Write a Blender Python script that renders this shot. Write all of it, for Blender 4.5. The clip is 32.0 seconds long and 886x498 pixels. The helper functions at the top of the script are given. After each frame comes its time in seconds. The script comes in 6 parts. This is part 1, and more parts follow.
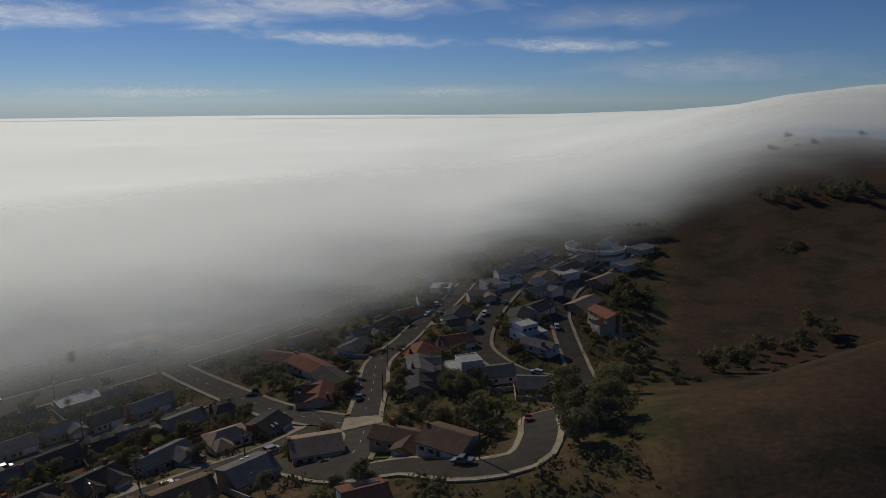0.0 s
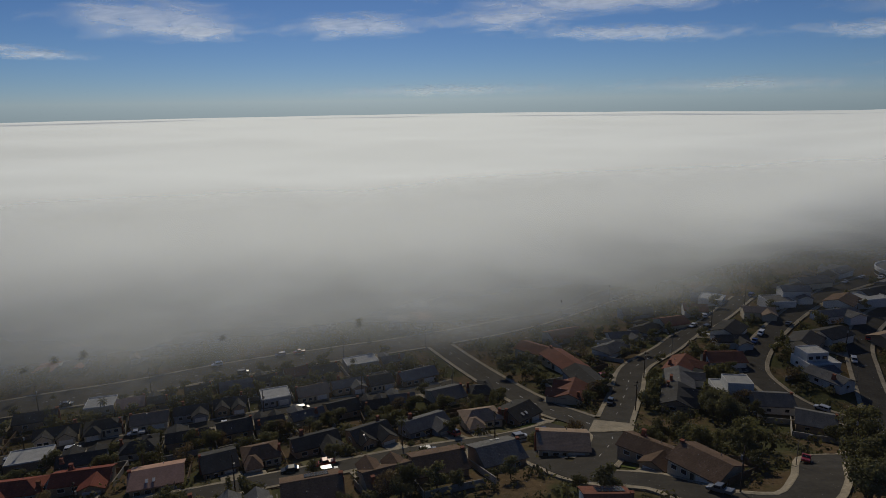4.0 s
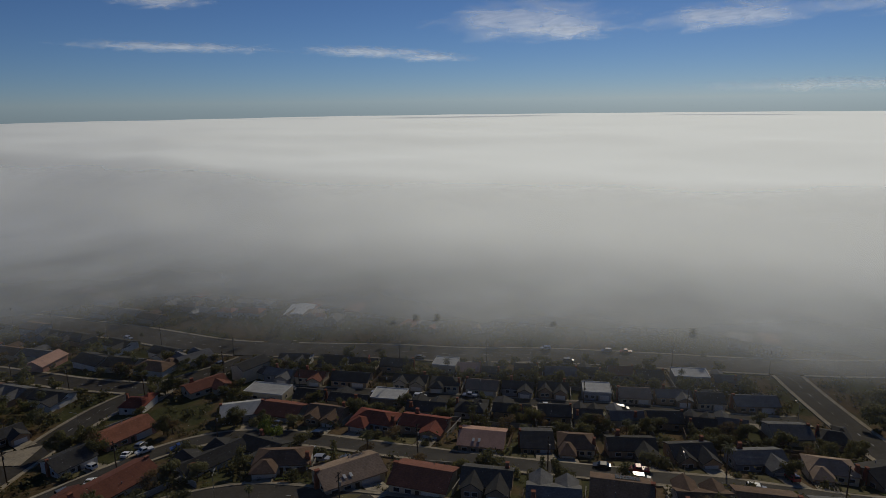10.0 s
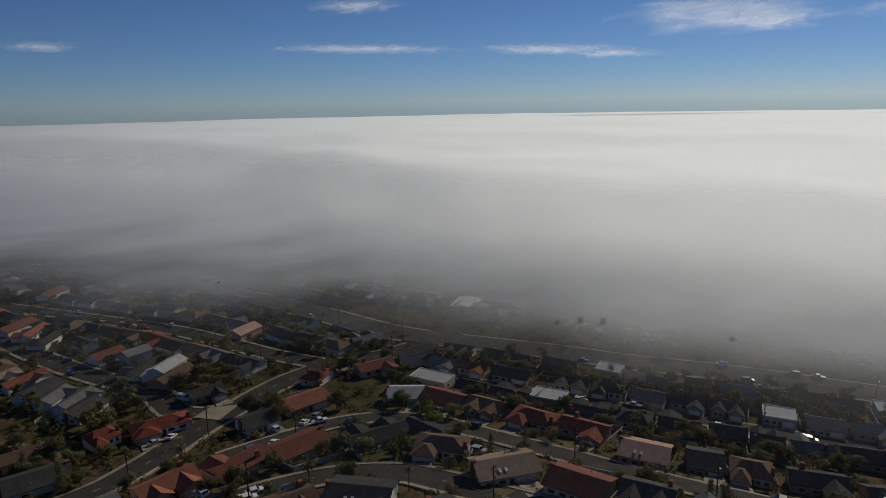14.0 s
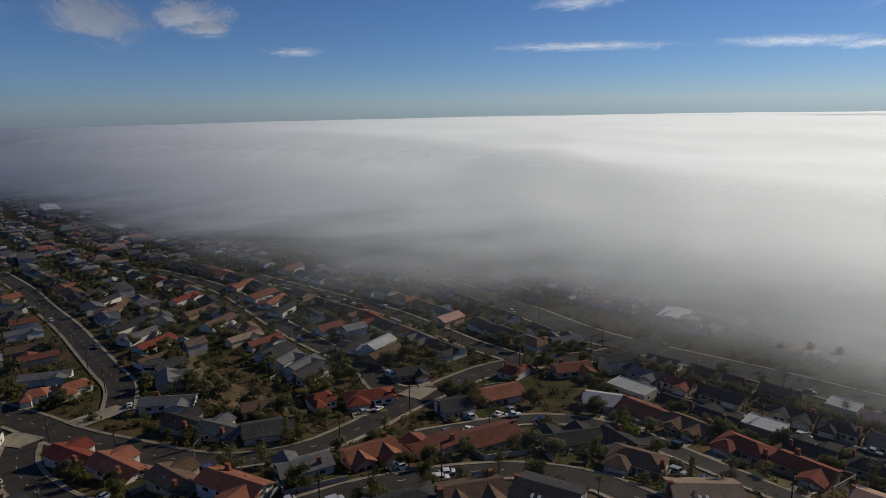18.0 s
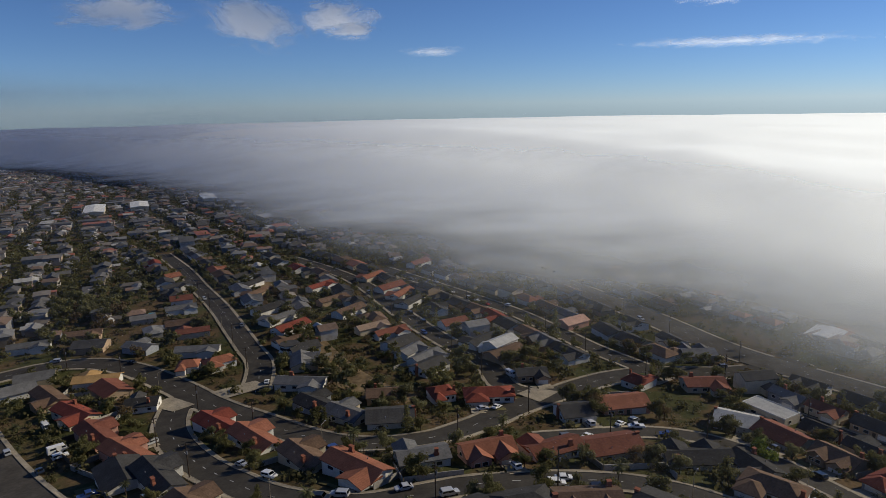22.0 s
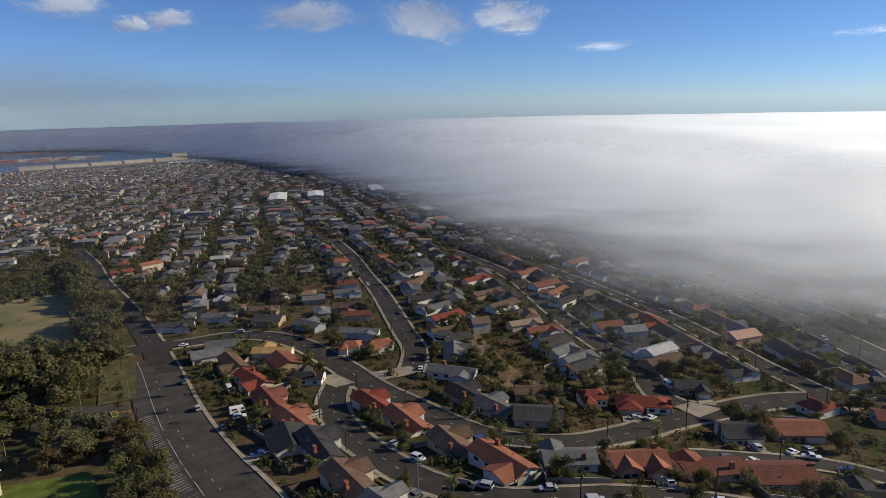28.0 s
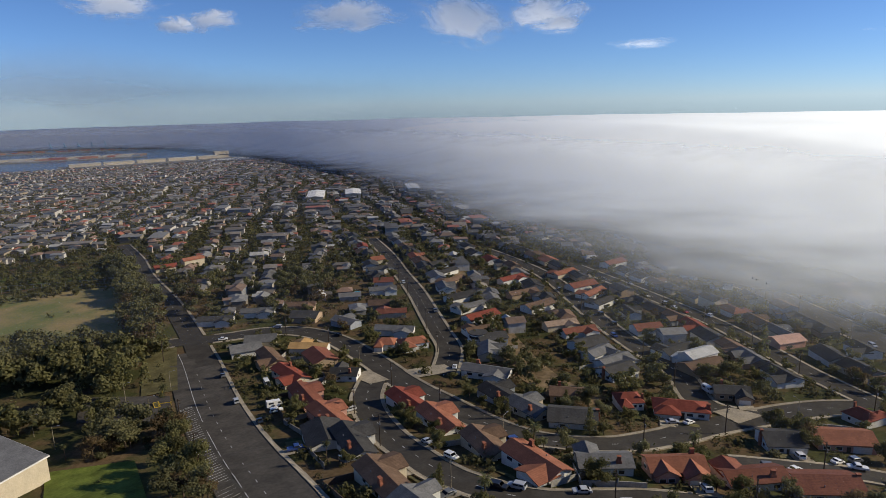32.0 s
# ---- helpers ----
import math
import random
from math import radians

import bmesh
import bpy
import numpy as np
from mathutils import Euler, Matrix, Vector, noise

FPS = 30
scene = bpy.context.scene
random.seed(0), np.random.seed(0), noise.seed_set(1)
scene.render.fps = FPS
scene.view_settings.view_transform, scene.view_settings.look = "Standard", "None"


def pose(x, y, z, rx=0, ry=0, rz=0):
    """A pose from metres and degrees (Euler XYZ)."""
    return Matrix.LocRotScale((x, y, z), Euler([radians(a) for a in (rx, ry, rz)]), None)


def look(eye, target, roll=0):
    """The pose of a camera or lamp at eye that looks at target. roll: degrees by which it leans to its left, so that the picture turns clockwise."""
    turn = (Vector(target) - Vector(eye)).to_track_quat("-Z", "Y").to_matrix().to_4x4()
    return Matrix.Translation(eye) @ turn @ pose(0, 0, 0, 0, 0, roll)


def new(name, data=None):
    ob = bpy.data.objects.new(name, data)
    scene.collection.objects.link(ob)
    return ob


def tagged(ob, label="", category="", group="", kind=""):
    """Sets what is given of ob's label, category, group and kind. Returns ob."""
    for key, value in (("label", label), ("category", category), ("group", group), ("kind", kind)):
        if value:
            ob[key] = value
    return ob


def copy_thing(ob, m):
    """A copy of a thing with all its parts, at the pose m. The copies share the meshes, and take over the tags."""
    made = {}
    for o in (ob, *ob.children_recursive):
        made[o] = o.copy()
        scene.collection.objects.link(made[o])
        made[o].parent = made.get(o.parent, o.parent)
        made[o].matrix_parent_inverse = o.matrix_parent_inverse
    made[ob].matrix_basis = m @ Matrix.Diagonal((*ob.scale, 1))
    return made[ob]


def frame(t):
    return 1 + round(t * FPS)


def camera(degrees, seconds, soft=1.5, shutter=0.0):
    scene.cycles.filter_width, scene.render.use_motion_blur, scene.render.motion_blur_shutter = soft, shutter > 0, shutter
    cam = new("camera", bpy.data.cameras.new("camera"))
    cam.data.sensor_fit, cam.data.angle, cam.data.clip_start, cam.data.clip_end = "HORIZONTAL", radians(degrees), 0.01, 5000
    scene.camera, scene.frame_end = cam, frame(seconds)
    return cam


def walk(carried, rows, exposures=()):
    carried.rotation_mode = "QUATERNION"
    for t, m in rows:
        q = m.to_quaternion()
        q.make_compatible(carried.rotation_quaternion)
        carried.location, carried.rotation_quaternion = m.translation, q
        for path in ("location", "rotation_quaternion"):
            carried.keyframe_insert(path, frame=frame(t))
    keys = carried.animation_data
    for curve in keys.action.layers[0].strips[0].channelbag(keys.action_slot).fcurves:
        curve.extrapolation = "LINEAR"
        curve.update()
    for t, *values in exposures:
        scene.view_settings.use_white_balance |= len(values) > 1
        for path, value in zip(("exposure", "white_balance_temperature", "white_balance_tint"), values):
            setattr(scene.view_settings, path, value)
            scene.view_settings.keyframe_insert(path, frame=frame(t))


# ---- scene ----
# ---- camera: it hovers high over the hillside and pans to its left ----
EYE = 215.0
cam = camera(69.3, 32.0, soft=0.5)
ROWS = [
    (0.0, -3.31, -13.05, 0.15), (0.5, -2.87, -13.07, 0.21), (1.0, -1.98, -13.07, 0.14), (1.5, -0.05, -13.06, 0.24),
    (2.0, 3.05, -13.09, 0.36), (2.5, 6.55, -13.11, 0.43), (3.0, 10.60, -13.12, 0.54), (3.5, 15.20, -13.10, 0.72),
    (4.0, 20.34, -13.13, 0.79), (4.5, 25.52, -13.11, 0.86), (6.5, 38.72, -13.05, 0.58), (7.0, 41.20, -13.05, 0.76),
    (7.5, 43.19, -13.08, 0.74), (8.0, 44.74, -13.07, 0.72), (8.5, 45.96, -13.04, 0.80), (9.0, 47.19, -13.03, 0.86),
    (9.5, 48.89, -13.04, 0.86), (10.0, 50.68, -13.05, 0.82), (10.5, 52.00, -13.03, 0.83), (11.0, 53.44, -13.08, 0.85),
    (11.5, 54.91, -13.09, 0.89), (12.0, 56.85, -13.09, 0.95), (12.5, 59.09, -13.07, 0.93), (13.0, 61.49, -13.01, 1.04),
    (13.5, 63.84, -13.01, 1.06), (15.5, 72.25, -12.96, 1.30), (16.0, 75.13, -12.89, 1.25), (16.5, 78.15, -12.87, 1.18),
    (17.0, 80.86, -12.84, 1.20), (17.5, 82.87, -12.82, 1.17), (18.0, 84.54, -12.81, 1.18), (18.5, 86.24, -12.81, 1.19),
    (19.0, 87.91, -12.80, 1.19), (19.5, 89.65, -12.78, 1.16), (20.0, 90.92, -12.77, 1.14), (20.5, 92.02, -12.75, 1.16),
    (21.0, 93.21, -12.73, 1.13), (21.5, 94.53, -12.73, 1.13), (22.0, 96.05, -12.71, 1.10), (22.5, 97.20, -12.72, 1.14),
    (23.0, 98.53, -12.70, 1.12), (23.5, 99.78, -12.70, 1.11), (24.0, 101.10, -12.70, 1.16), (24.5, 102.36, -12.71, 1.13),
    (25.0, 103.42, -12.71, 1.18), (25.5, 104.79, -12.71, 1.17), (27.5, 109.47, -12.73, 1.25), (28.0, 110.29, -12.75, 1.23),
    (28.5, 111.35, -12.76, 1.27), (29.0, 112.17, -12.77, 1.25), (29.5, 112.53, -12.79, 1.29), (30.0, 112.77, -12.79, 1.28),
    (30.5, 112.97, -12.79, 1.31), (31.0, 113.17, -12.81, 1.29), (31.5, 113.37, -12.80, 1.29), (32.0, 113.55, -12.79, 1.27),
   
]

EXPOSURES = [(0, -1.2, 6200, 7), (4, -1.32, 6200, 7), (9, -1.36, 6200, 7), (13, -1.18, 6200, 7), (19, -0.66, 6200, 8), (25, -0.12, 6200, 8), (32, 0.08, 6200, 8)]
walk(cam, [(t, pose(0, 0, EYE, 90 + p, r, y)) for t, y, p, r in ROWS], EXPOSURES)

# ---- light: clear winter sky, sun behind the fog bank ----
SUN_YAW, SUN_UP = 28.0, 27.0
world = bpy.data.worlds.new("sky")
scene.world = world
world.use_nodes = True
wn = world.node_tree
sky = wn.nodes.new("ShaderNodeTexSky")
sky.sky_type, sky.sun_disc = "NISHITA", False
sky.sun_elevation, sky.sun_rotation = radians(SUN_UP), radians(-SUN_YAW)
sky.altitude, sky.air_density, sky.dust_density, sky.ozone_density = 3000, 1.0, 0.35, 4.8
tint = wn.nodes.new("ShaderNodeMixRGB")
tint.blend_type, tint.inputs[0].default_value, tint.inputs[2].default_value = "MULTIPLY", 1.0, (0.83, 0.895, 1.07, 1.0)
wn.links.new(sky.outputs[0], tint.inputs[1])
wn.links.new(tint.outputs[0], wn.nodes["Background"].inputs[0])
wn.nodes["Background"].inputs[1].default_value = 0.094
SUN_WAY = Vector((-math.sin(radians(SUN_YAW)) * math.cos(radians(SUN_UP)),
                  math.cos(radians(SUN_YAW)) * math.cos(radians(SUN_UP)), math.sin(radians(SUN_UP))))
lamp = bpy.data.lights.new("sun", "SUN")
lamp.energy, lamp.angle, lamp.color = 4.9, radians(0.6), (1.0, 0.85, 0.62)
new("sun", lamp).matrix_world = look(SUN_WAY * 1500, (0, 0, 0))


# ---- materials ----
def shader(name, build):
    m = bpy.data.materials.new(name)
    m.use_nodes = True
    nt = m.node_tree
    nt.nodes.clear()
    out = nt.nodes.new("ShaderNodeOutputMaterial")

    def node(kind, **values):
        n = nt.nodes.new("ShaderNode" + kind)
        for key, value in values.items():
            if key.startswith("i_"):
                k = key[2:]
                sock = n.inputs[int(k)] if k.isdigit() else n.inputs[k.replace("_", " ")]
                if isinstance(value, bpy.types.NodeSocket):
                    nt.links.new(value, sock)
                else:
                    sock.default_value = value
            else:
                setattr(n, key, value)
        return n

    nt.links.new(build(node), out.inputs[0])
    return m


def rgb(c):
    return (*c, 1.0)


def ramp(node, fac, *stops):
    r = node("ValToRGB", i_0=fac)
    el = r.color_ramp.elements
    while len(el) < len(stops):
        el.new(0.5)
    for e, (p, c) in zip(el, stops):
        e.position, e.color = p, rgb(c) if len(c) == 3 else c
    return r.outputs[0]


def surface(name, dark, light, size=1.0, rough=0.85, stain=0.25, bump=0.15, each=0.0, metal=0.0, rows=0.0):
    """A weathered surface: grain of that size in metres, larger stains, relief, and a tone of its own for each object."""
    def build(node):
        at = node("TexCoord").outputs["Object"]
        grain = node("TexNoise", i_Vector=at, i_Scale=1.0 / size, i_Detail=5.0, i_Roughness=0.65).outputs[0]
        broad = node("TexNoise", i_Vector=at, i_Scale=0.16 / size, i_Detail=3.0).outputs[0]
        base = ramp(node, grain, (0.3, dark), (0.7, light))
        worn = node("MapRange", i_0=broad, i_1=0.3, i_2=0.75, i_3=1.0 - stain, i_4=1.0 + stain * 0.5).outputs[0]
        tone = worn
        if each:
            own = node("ObjectInfo").outputs["Random"]
            own = node("MapRange", i_0=own, i_3=1.0 - each, i_4=1.0 + each).outputs[0]
            tone = node("Math", operation="MULTIPLY", i_0=worn, i_1=own).outputs[0]
        height = grain
        if rows:
            z = node("SeparateXYZ", i_0=at).outputs[2]
            wave = node("Math", operation="FRACT", i_0=node("Math", operation="DIVIDE", i_0=z, i_1=rows).outputs[0]).outputs[0]
            line = node("MapRange", i_0=wave, i_1=0.0, i_2=0.3, i_3=0.72, i_4=1.0).outputs[0]
            tone = node("Math", operation="MULTIPLY", i_0=tone, i_1=line).outputs[0]
            height = wave
        col = node("VectorMath", operation="SCALE", i_0=base, i_Scale=tone).outputs[0]
        rel = node("Bump", i_Strength=bump, i_Distance=0.1, i_Height=height).outputs[0]
        return node("BsdfPrincipled", i_Base_Color=col, i_Roughness=rough, i_Metallic=metal, i_Specular_IOR_Level=0.12 if rough > 0.55 else 0.5, i_Normal=rel).outputs[0]
    return shader(name, build)


ASPHALT = surface("asphalt", (0.04, 0.036, 0.031), (0.062, 0.056, 0.048), 0.8, 0.9, 0.3, 0.1)
OLD_ASPHALT = surface("old_asphalt", (0.058, 0.052, 0.045), (0.095, 0.086, 0.074), 1.2, 0.9, 0.35, 0.1)
CONCRETE = surface("concrete", (0.24, 0.205, 0.15), (0.39, 0.34, 0.26), 0.8, 0.9, 0.25, 0.1, each=0.15)
PAINT_WHITE = surface("road_paint", (0.35, 0.35, 0.34), (0.6, 0.6, 0.58), 0.3, 0.7, 0.3, 0.0)
GLASS = surface("window_glass", (0.02, 0.024, 0.03), (0.03, 0.035, 0.045), 2.0, 0.08, 0.1, 0.0)
TRIM = surface("white_trim", (0.62, 0.61, 0.58), (0.75, 0.74, 0.71), 0.5, 0.6, 0.15, 0.05)
BARK = surface("bark", (0.07, 0.05, 0.035), (0.14, 0.1, 0.07), 0.2, 0.95, 0.3, 0.4)
POLE_WOOD = surface("pole_wood", (0.04, 0.03, 0.022), (0.08, 0.06, 0.045), 0.3, 0.9, 0.3, 0.3)
STEEL = surface("galvanised_steel", (0.2, 0.2, 0.21), (0.3, 0.3, 0.31), 0.5, 0.5, 0.2, 0.05, metal=0.5)
BRICK = surface("chimney_brick", (0.2, 0.07, 0.045), (0.32, 0.13, 0.08), 0.15, 0.9, 0.25, 0.3)
RUBBER = surface("tyre_rubber", (0.012, 0.012, 0.012), (0.025, 0.025, 0.025), 0.1, 0.8, 0.1, 0.1)

ROOFS = {
    "r": (surface("red_tile", (0.17, 0.045, 0.03), (0.27, 0.075, 0.05), 0.5, 0.85, 0.2, 0.5, 0.12, rows=0.16), "a red clay-tile roof"),
    "o": (surface("orange_tile", (0.24, 0.095, 0.058), (0.35, 0.145, 0.088), 0.5, 0.85, 0.2, 0.5, 0.12, rows=0.16), "an orange clay-tile roof"),
    "b": (surface("brown_shingle", (0.11, 0.07, 0.048), (0.19, 0.125, 0.085), 0.5, 0.9, 0.25, 0.4, 0.2, rows=0.14), "a brown shingle roof"),
    "k": (surface("charcoal_shingle", (0.04, 0.039, 0.039), (0.075, 0.073, 0.071), 0.5, 0.9, 0.25, 0.4, 0.25, rows=0.14), "a charcoal shingle roof"),
    "g": (surface("grey_shingle", (0.11, 0.11, 0.112), (0.19, 0.188, 0.185), 0.5, 0.9, 0.25, 0.4, 0.2, rows=0.14), "a grey shingle roof"),
    "w": (surface("pale_gravel", (0.36, 0.36, 0.35), (0.52, 0.52, 0.5), 0.5, 0.9, 0.2, 0.3, 0.1), "a pale gravel roof"),
    "y": (surface("ochre_shingle", (0.36, 0.22, 0.09), (0.5, 0.32, 0.14), 0.5, 0.9, 0.2, 0.4, 0.1, rows=0.14), "an ochre shingle roof"),
    "m": (surface("maroon_tile", (0.15, 0.055, 0.038), (0.24, 0.095, 0.062), 0.5, 0.85, 0.2, 0.5, 0.15, rows=0.16), "a red-brown tile roof"),
    "p": (surface("salmon_roof", (0.4, 0.24, 0.18), (0.52, 0.33, 0.25), 0.5, 0.9, 0.15, 0.2, 0.1), "a salmon low-slope roof"),
    "t": (surface("tan_roof", (0.24, 0.17, 0.12), (0.36, 0.27, 0.2), 0.5, 0.9, 0.2, 0.3, 0.12, rows=0.14), "a tan composition roof"),
}
WALLS = {
    "w": (surface("white_stucco", (0.55, 0.54, 0.5), (0.7, 0.69, 0.65), 0.4, 0.9, 0.12, 0.15, 0.08), "white stucco walls"),
    "c": (surface("cream_stucco", (0.48, 0.41, 0.3), (0.6, 0.53, 0.4), 0.4, 0.9, 0.12, 0.15, 0.1), "cream stucco walls"),
    "g": (surface("grey_siding", (0.22, 0.24, 0.27), (0.32, 0.34, 0.37), 0.4, 0.85, 0.12, 0.15, 0.12), "blue-grey siding walls"),
    "t": (surface("tan_stucco", (0.3, 0.22, 0.15), (0.42, 0.32, 0.22), 0.4, 0.9, 0.15, 0.15, 0.12), "tan stucco walls"),
    "p": (surface("pink_stucco", (0.45, 0.25, 0.19), (0.56, 0.33, 0.26), 0.4, 0.9, 0.12, 0.15, 0.08), "salmon stucco walls"),
}


def foliage(name, dark, light, each=0.3):
    def build(node):
        own = node("NewGeometry").outputs["Random Per Island"]
        base = ramp(node, own, (0.0, dark), (1.0, light))
        tone = node("MapRange", i_0=node("ObjectInfo").outputs["Random"], i_3=1 - each, i_4=1 + each).outputs[0]
        col = node("VectorMath", operation="SCALE", i_0=base, i_Scale=tone).outputs[0]
        front = node("BsdfPrincipled", i_Base_Color=col, i_Roughness=0.75, i_Specular_IOR_Level=0.2).outputs[0]
        back = node("BsdfTranslucent", i_Color=col).outputs[0]
        return node("MixShader", i_0=0.48, i_1=front, i_2=back).outputs[0]
    return shader(name, build)


LEAF = foliage("leaves", (0.1, 0.097, 0.036), (0.14, 0.13, 0.054))
LEAF_OLIVE = foliage("olive_leaves", (0.14, 0.135, 0.062), (0.18, 0.17, 0.08))
LEAF_DRY = foliage("dry_leaves", (0.11, 0.08, 0.04), (0.17, 0.12, 0.06))
LEAF_LIME = foliage("bright_leaves", (0.07, 0.1, 0.015), (0.14, 0.17, 0.03))
FROND = foliage("palm_fronds", (0.08, 0.085, 0.035), (0.14, 0.14, 0.06))


def ground_look(node):
    at = node("NewGeometry").outputs["Position"]
    fine = node("TexNoise", i_Vector=at, i_Scale=0.6, i_Detail=6.0, i_Roughness=0.7).outputs[0]
    mid = node("TexNoise", i_Vector=at, i_Scale=0.045, i_Detail=5.0, i_Roughness=0.6).outputs[0]
    wide = node("TexNoise", i_Vector=at, i_Scale=0.012, i_Detail=3.0).outputs[0]
    dry = ramp(node, fine, (0.25, (0.042, 0.028, 0.018)), (0.75, (0.095, 0.062, 0.04)))
    scrub = ramp(node, fine, (0.25, (0.022, 0.02, 0.013)), (0.75, (0.05, 0.043, 0.027)))
    brush = ramp(node, mid, (0.5, (0, 0, 0)), (0.64, (1, 1, 1)))
    hill = node("MixRGB", i_0=brush, i_1=dry, i_2=scrub).outputs[0]
    soil = ramp(node, fine, (0.25, (0.06, 0.04, 0.021)), (0.75, (0.15, 0.105, 0.058)))
    grass = ramp(node, fine, (0.25, (0.034, 0.038, 0.014)), (0.75, (0.075, 0.076, 0.03)))
    patch = ramp(node, mid, (0.44, (0, 0, 0)), (0.56, (1, 1, 1)))
    yard = node("MixRGB", i_0=patch, i_1=soil, i_2=grass).outputs[0]
    xyz = node("SeparateXYZ", i_0=at)
    lean = node("Math", operation="MULTIPLY", i_0=node("Math", operation="MAXIMUM", i_0=xyz.outputs[1], i_1=0.0).outputs[0], i_1=0.43).outputs[0]
    side = node("Math", operation="SUBTRACT", i_0=xyz.outputs[0], i_1=lean).outputs[0]
    rag = node("Math", operation="MULTIPLY_ADD", i_0=mid, i_1=24.0, i_2=side).outputs[0]
    open_land = node("MapRange", i_0=rag, i_1=10.0, i_2=22.0).outputs[0]
    col = node("MixRGB", i_0=open_land, i_1=yard, i_2=hill).outputs[0]
    tone = node("MapRange", i_0=wide, i_1=0.3, i_2=0.7, i_3=0.75, i_4=1.2).outputs[0]
    col = node("VectorMath", operation="SCALE", i_0=col, i_Scale=tone).outputs[0]
    rel = node("Bump", i_Strength=0.5, i_Distance=0.6, i_Height=fine).outputs[0]
    return node("BsdfPrincipled", i_Base_Color=col, i_Roughness=0.95, i_Specular_IOR_Level=0.05, i_Normal=rel).outputs[0]


GROUND = shader("dry_hillside_and_yards", ground_look)


# ---- mesh helpers ----
def part(name, bm, material, parent=None, label=""):
    """One bmesh as one object, under a thing or a part."""
    me = bpy.data.meshes.new(name)
    bm.to_mesh(me)
    bm.free()
    me.materials.append(material)
    ob = new(name, me)
    if parent:
        ob.parent = parent
    if label:
        ob["label"] = label
    return ob


def raw(name, verts, faces, material, parent=None):
    me = bpy.data.meshes.new(name)
    me.from_pydata(verts, [], faces)
    me.materials.append(material)
    ob = new(name, me)
    if parent:
        ob.parent = parent
    return ob


def box(bm, x0, y0, z0, x1, y1, z1):
    v = [bm.verts.new((x, y, z)) for z in (z0, z1) for x, y in ((x0, y0), (x1, y0), (x1, y1), (x0, y1))]
    for f in ((3, 2, 1, 0), (4, 5, 6, 7), (0, 1, 5, 4), (1, 2, 6, 5), (2, 3, 7, 6), (3, 0, 4, 7)):
        bm.faces.new([v[i] for i in f])


def prism(bm, section, a, b, along="x", at=0.0):
    """A section of (across, up) pushed from a to b along x or y, centred across on at."""
    ends = []
    for s in (a, b):
        ends.append([bm.verts.new((s, at + u, w) if along == "x" else (at + u, s, w)) for u, w in section])
    n = len(section)
    fs = [bm.faces.new(ends[0]), bm.faces.new(ends[1][::-1])]
    for i in range(n):
        fs.append(bm.faces.new((ends[0][i], ends[1][i], ends[1][(i + 1) % n], ends[0][(i + 1) % n])))
    bmesh.ops.recalc_face_normals(bm, faces=fs)


def rim(bm, x0, y0, x1, y1, z0, z1, t, up="z"):
    """A closed four-sided frame, t wide; up: the axis along which z0 to z1 is taken."""
    place = (lambda a, b, c: (a, b, c)) if up == "z" else (lambda a, b, c: (a, c, b))
    outer, inner = ((x0, y0), (x1, y0), (x1, y1), (x0, y1)), ((x0 + t, y0 + t), (x1 - t, y0 + t), (x1 - t, y1 - t), (x0 + t, y1 - t))
    r = [[bm.verts.new(place(a, b, z)) for a, b in ring] for z in (z0, z1) for ring in (outer, inner)]
    fs = []
    for i in range(4):
        j = (i + 1) % 4
        for p, q in ((r[0], r[2]), (r[3], r[1]), (r[2], r[3]), (r[1], r[0])):
            fs.append(bm.faces.new((p[i], p[j], q[j], q[i])))
    bmesh.ops.recalc_face_normals(bm, faces=fs)


def stack(bm, x, y, rings):
    """One closed solid of square rings (half_x, half_y, z) from the bottom up."""
    loops = [[bm.verts.new((x + sx * a, y + sy * b, z)) for sx, sy in ((-1, -1), (1, -1), (1, 1), (-1, 1))] for a, b, z in rings]
    for p, q in zip(loops, loops[1:]):
        for i in range(4):
            bm.faces.new((p[i], p[(i + 1) % 4], q[(i + 1) % 4], q[i]))
    bm.faces.new(loops[-1])
    bm.faces.new(loops[0][::-1])


def tube(bm, x, y, z0, z1, r0, r1, n=8):
    rings = [[bm.verts.new((x + r * math.cos(k * math.tau / n), y + r * math.sin(k * math.tau / n), z)) for k in range(n)]
             for r, z in ((r0, z0), (r1, z1))]
    for k in range(n):
        bm.faces.new((rings[0][k], rings[0][(k + 1) % n], rings[1][(k + 1) % n], rings[1][k]))
    bm.faces.new(rings[1])
    bm.faces.new(rings[0][::-1])


# ---- the lie of the land ----
FALL_AT = (0, 60, 100, 140, 190, 240, 300, 400, 520, 760, 1150, 1600, 2000, 2600, 2820, 2950, 6000)
FALL = (78, 80, 84, 90, 102, 108, 112, 115, 119, 134, 150, 166, 180, 205, 212, 224, 224)
FALL_TABLE = np.convolve(np.interp(np.arange(-30, 6030), FALL_AT, FALL), np.ones(49) / 49, "same")


def swell(x, y, cx, cy, sx, sy, turn, high):
    c, s = math.cos(turn), math.sin(turn)
    u, v = ((x - cx) * c + (y - cy) * s) / sx, (-(x - cx) * s + (y - cy) * c) / sy
    return high * math.exp(-u * u - v * v)


def ground(x, y):
    z = EYE - FALL_TABLE[min(int(math.hypot(x, y)), 5900) + 30]
    z += swell(x, y, 430, 640, 260, 330, 0.0, 98)
    z += swell(x, y, 215, 150, 150, 52, 0.2, 62)
    z += swell(x, y, 60, 340, 60, 150, -0.3, 14)
    return z


def along_yaw(yaw, d):
    return -math.sin(radians(yaw)) * d, math.cos(radians(yaw)) * d


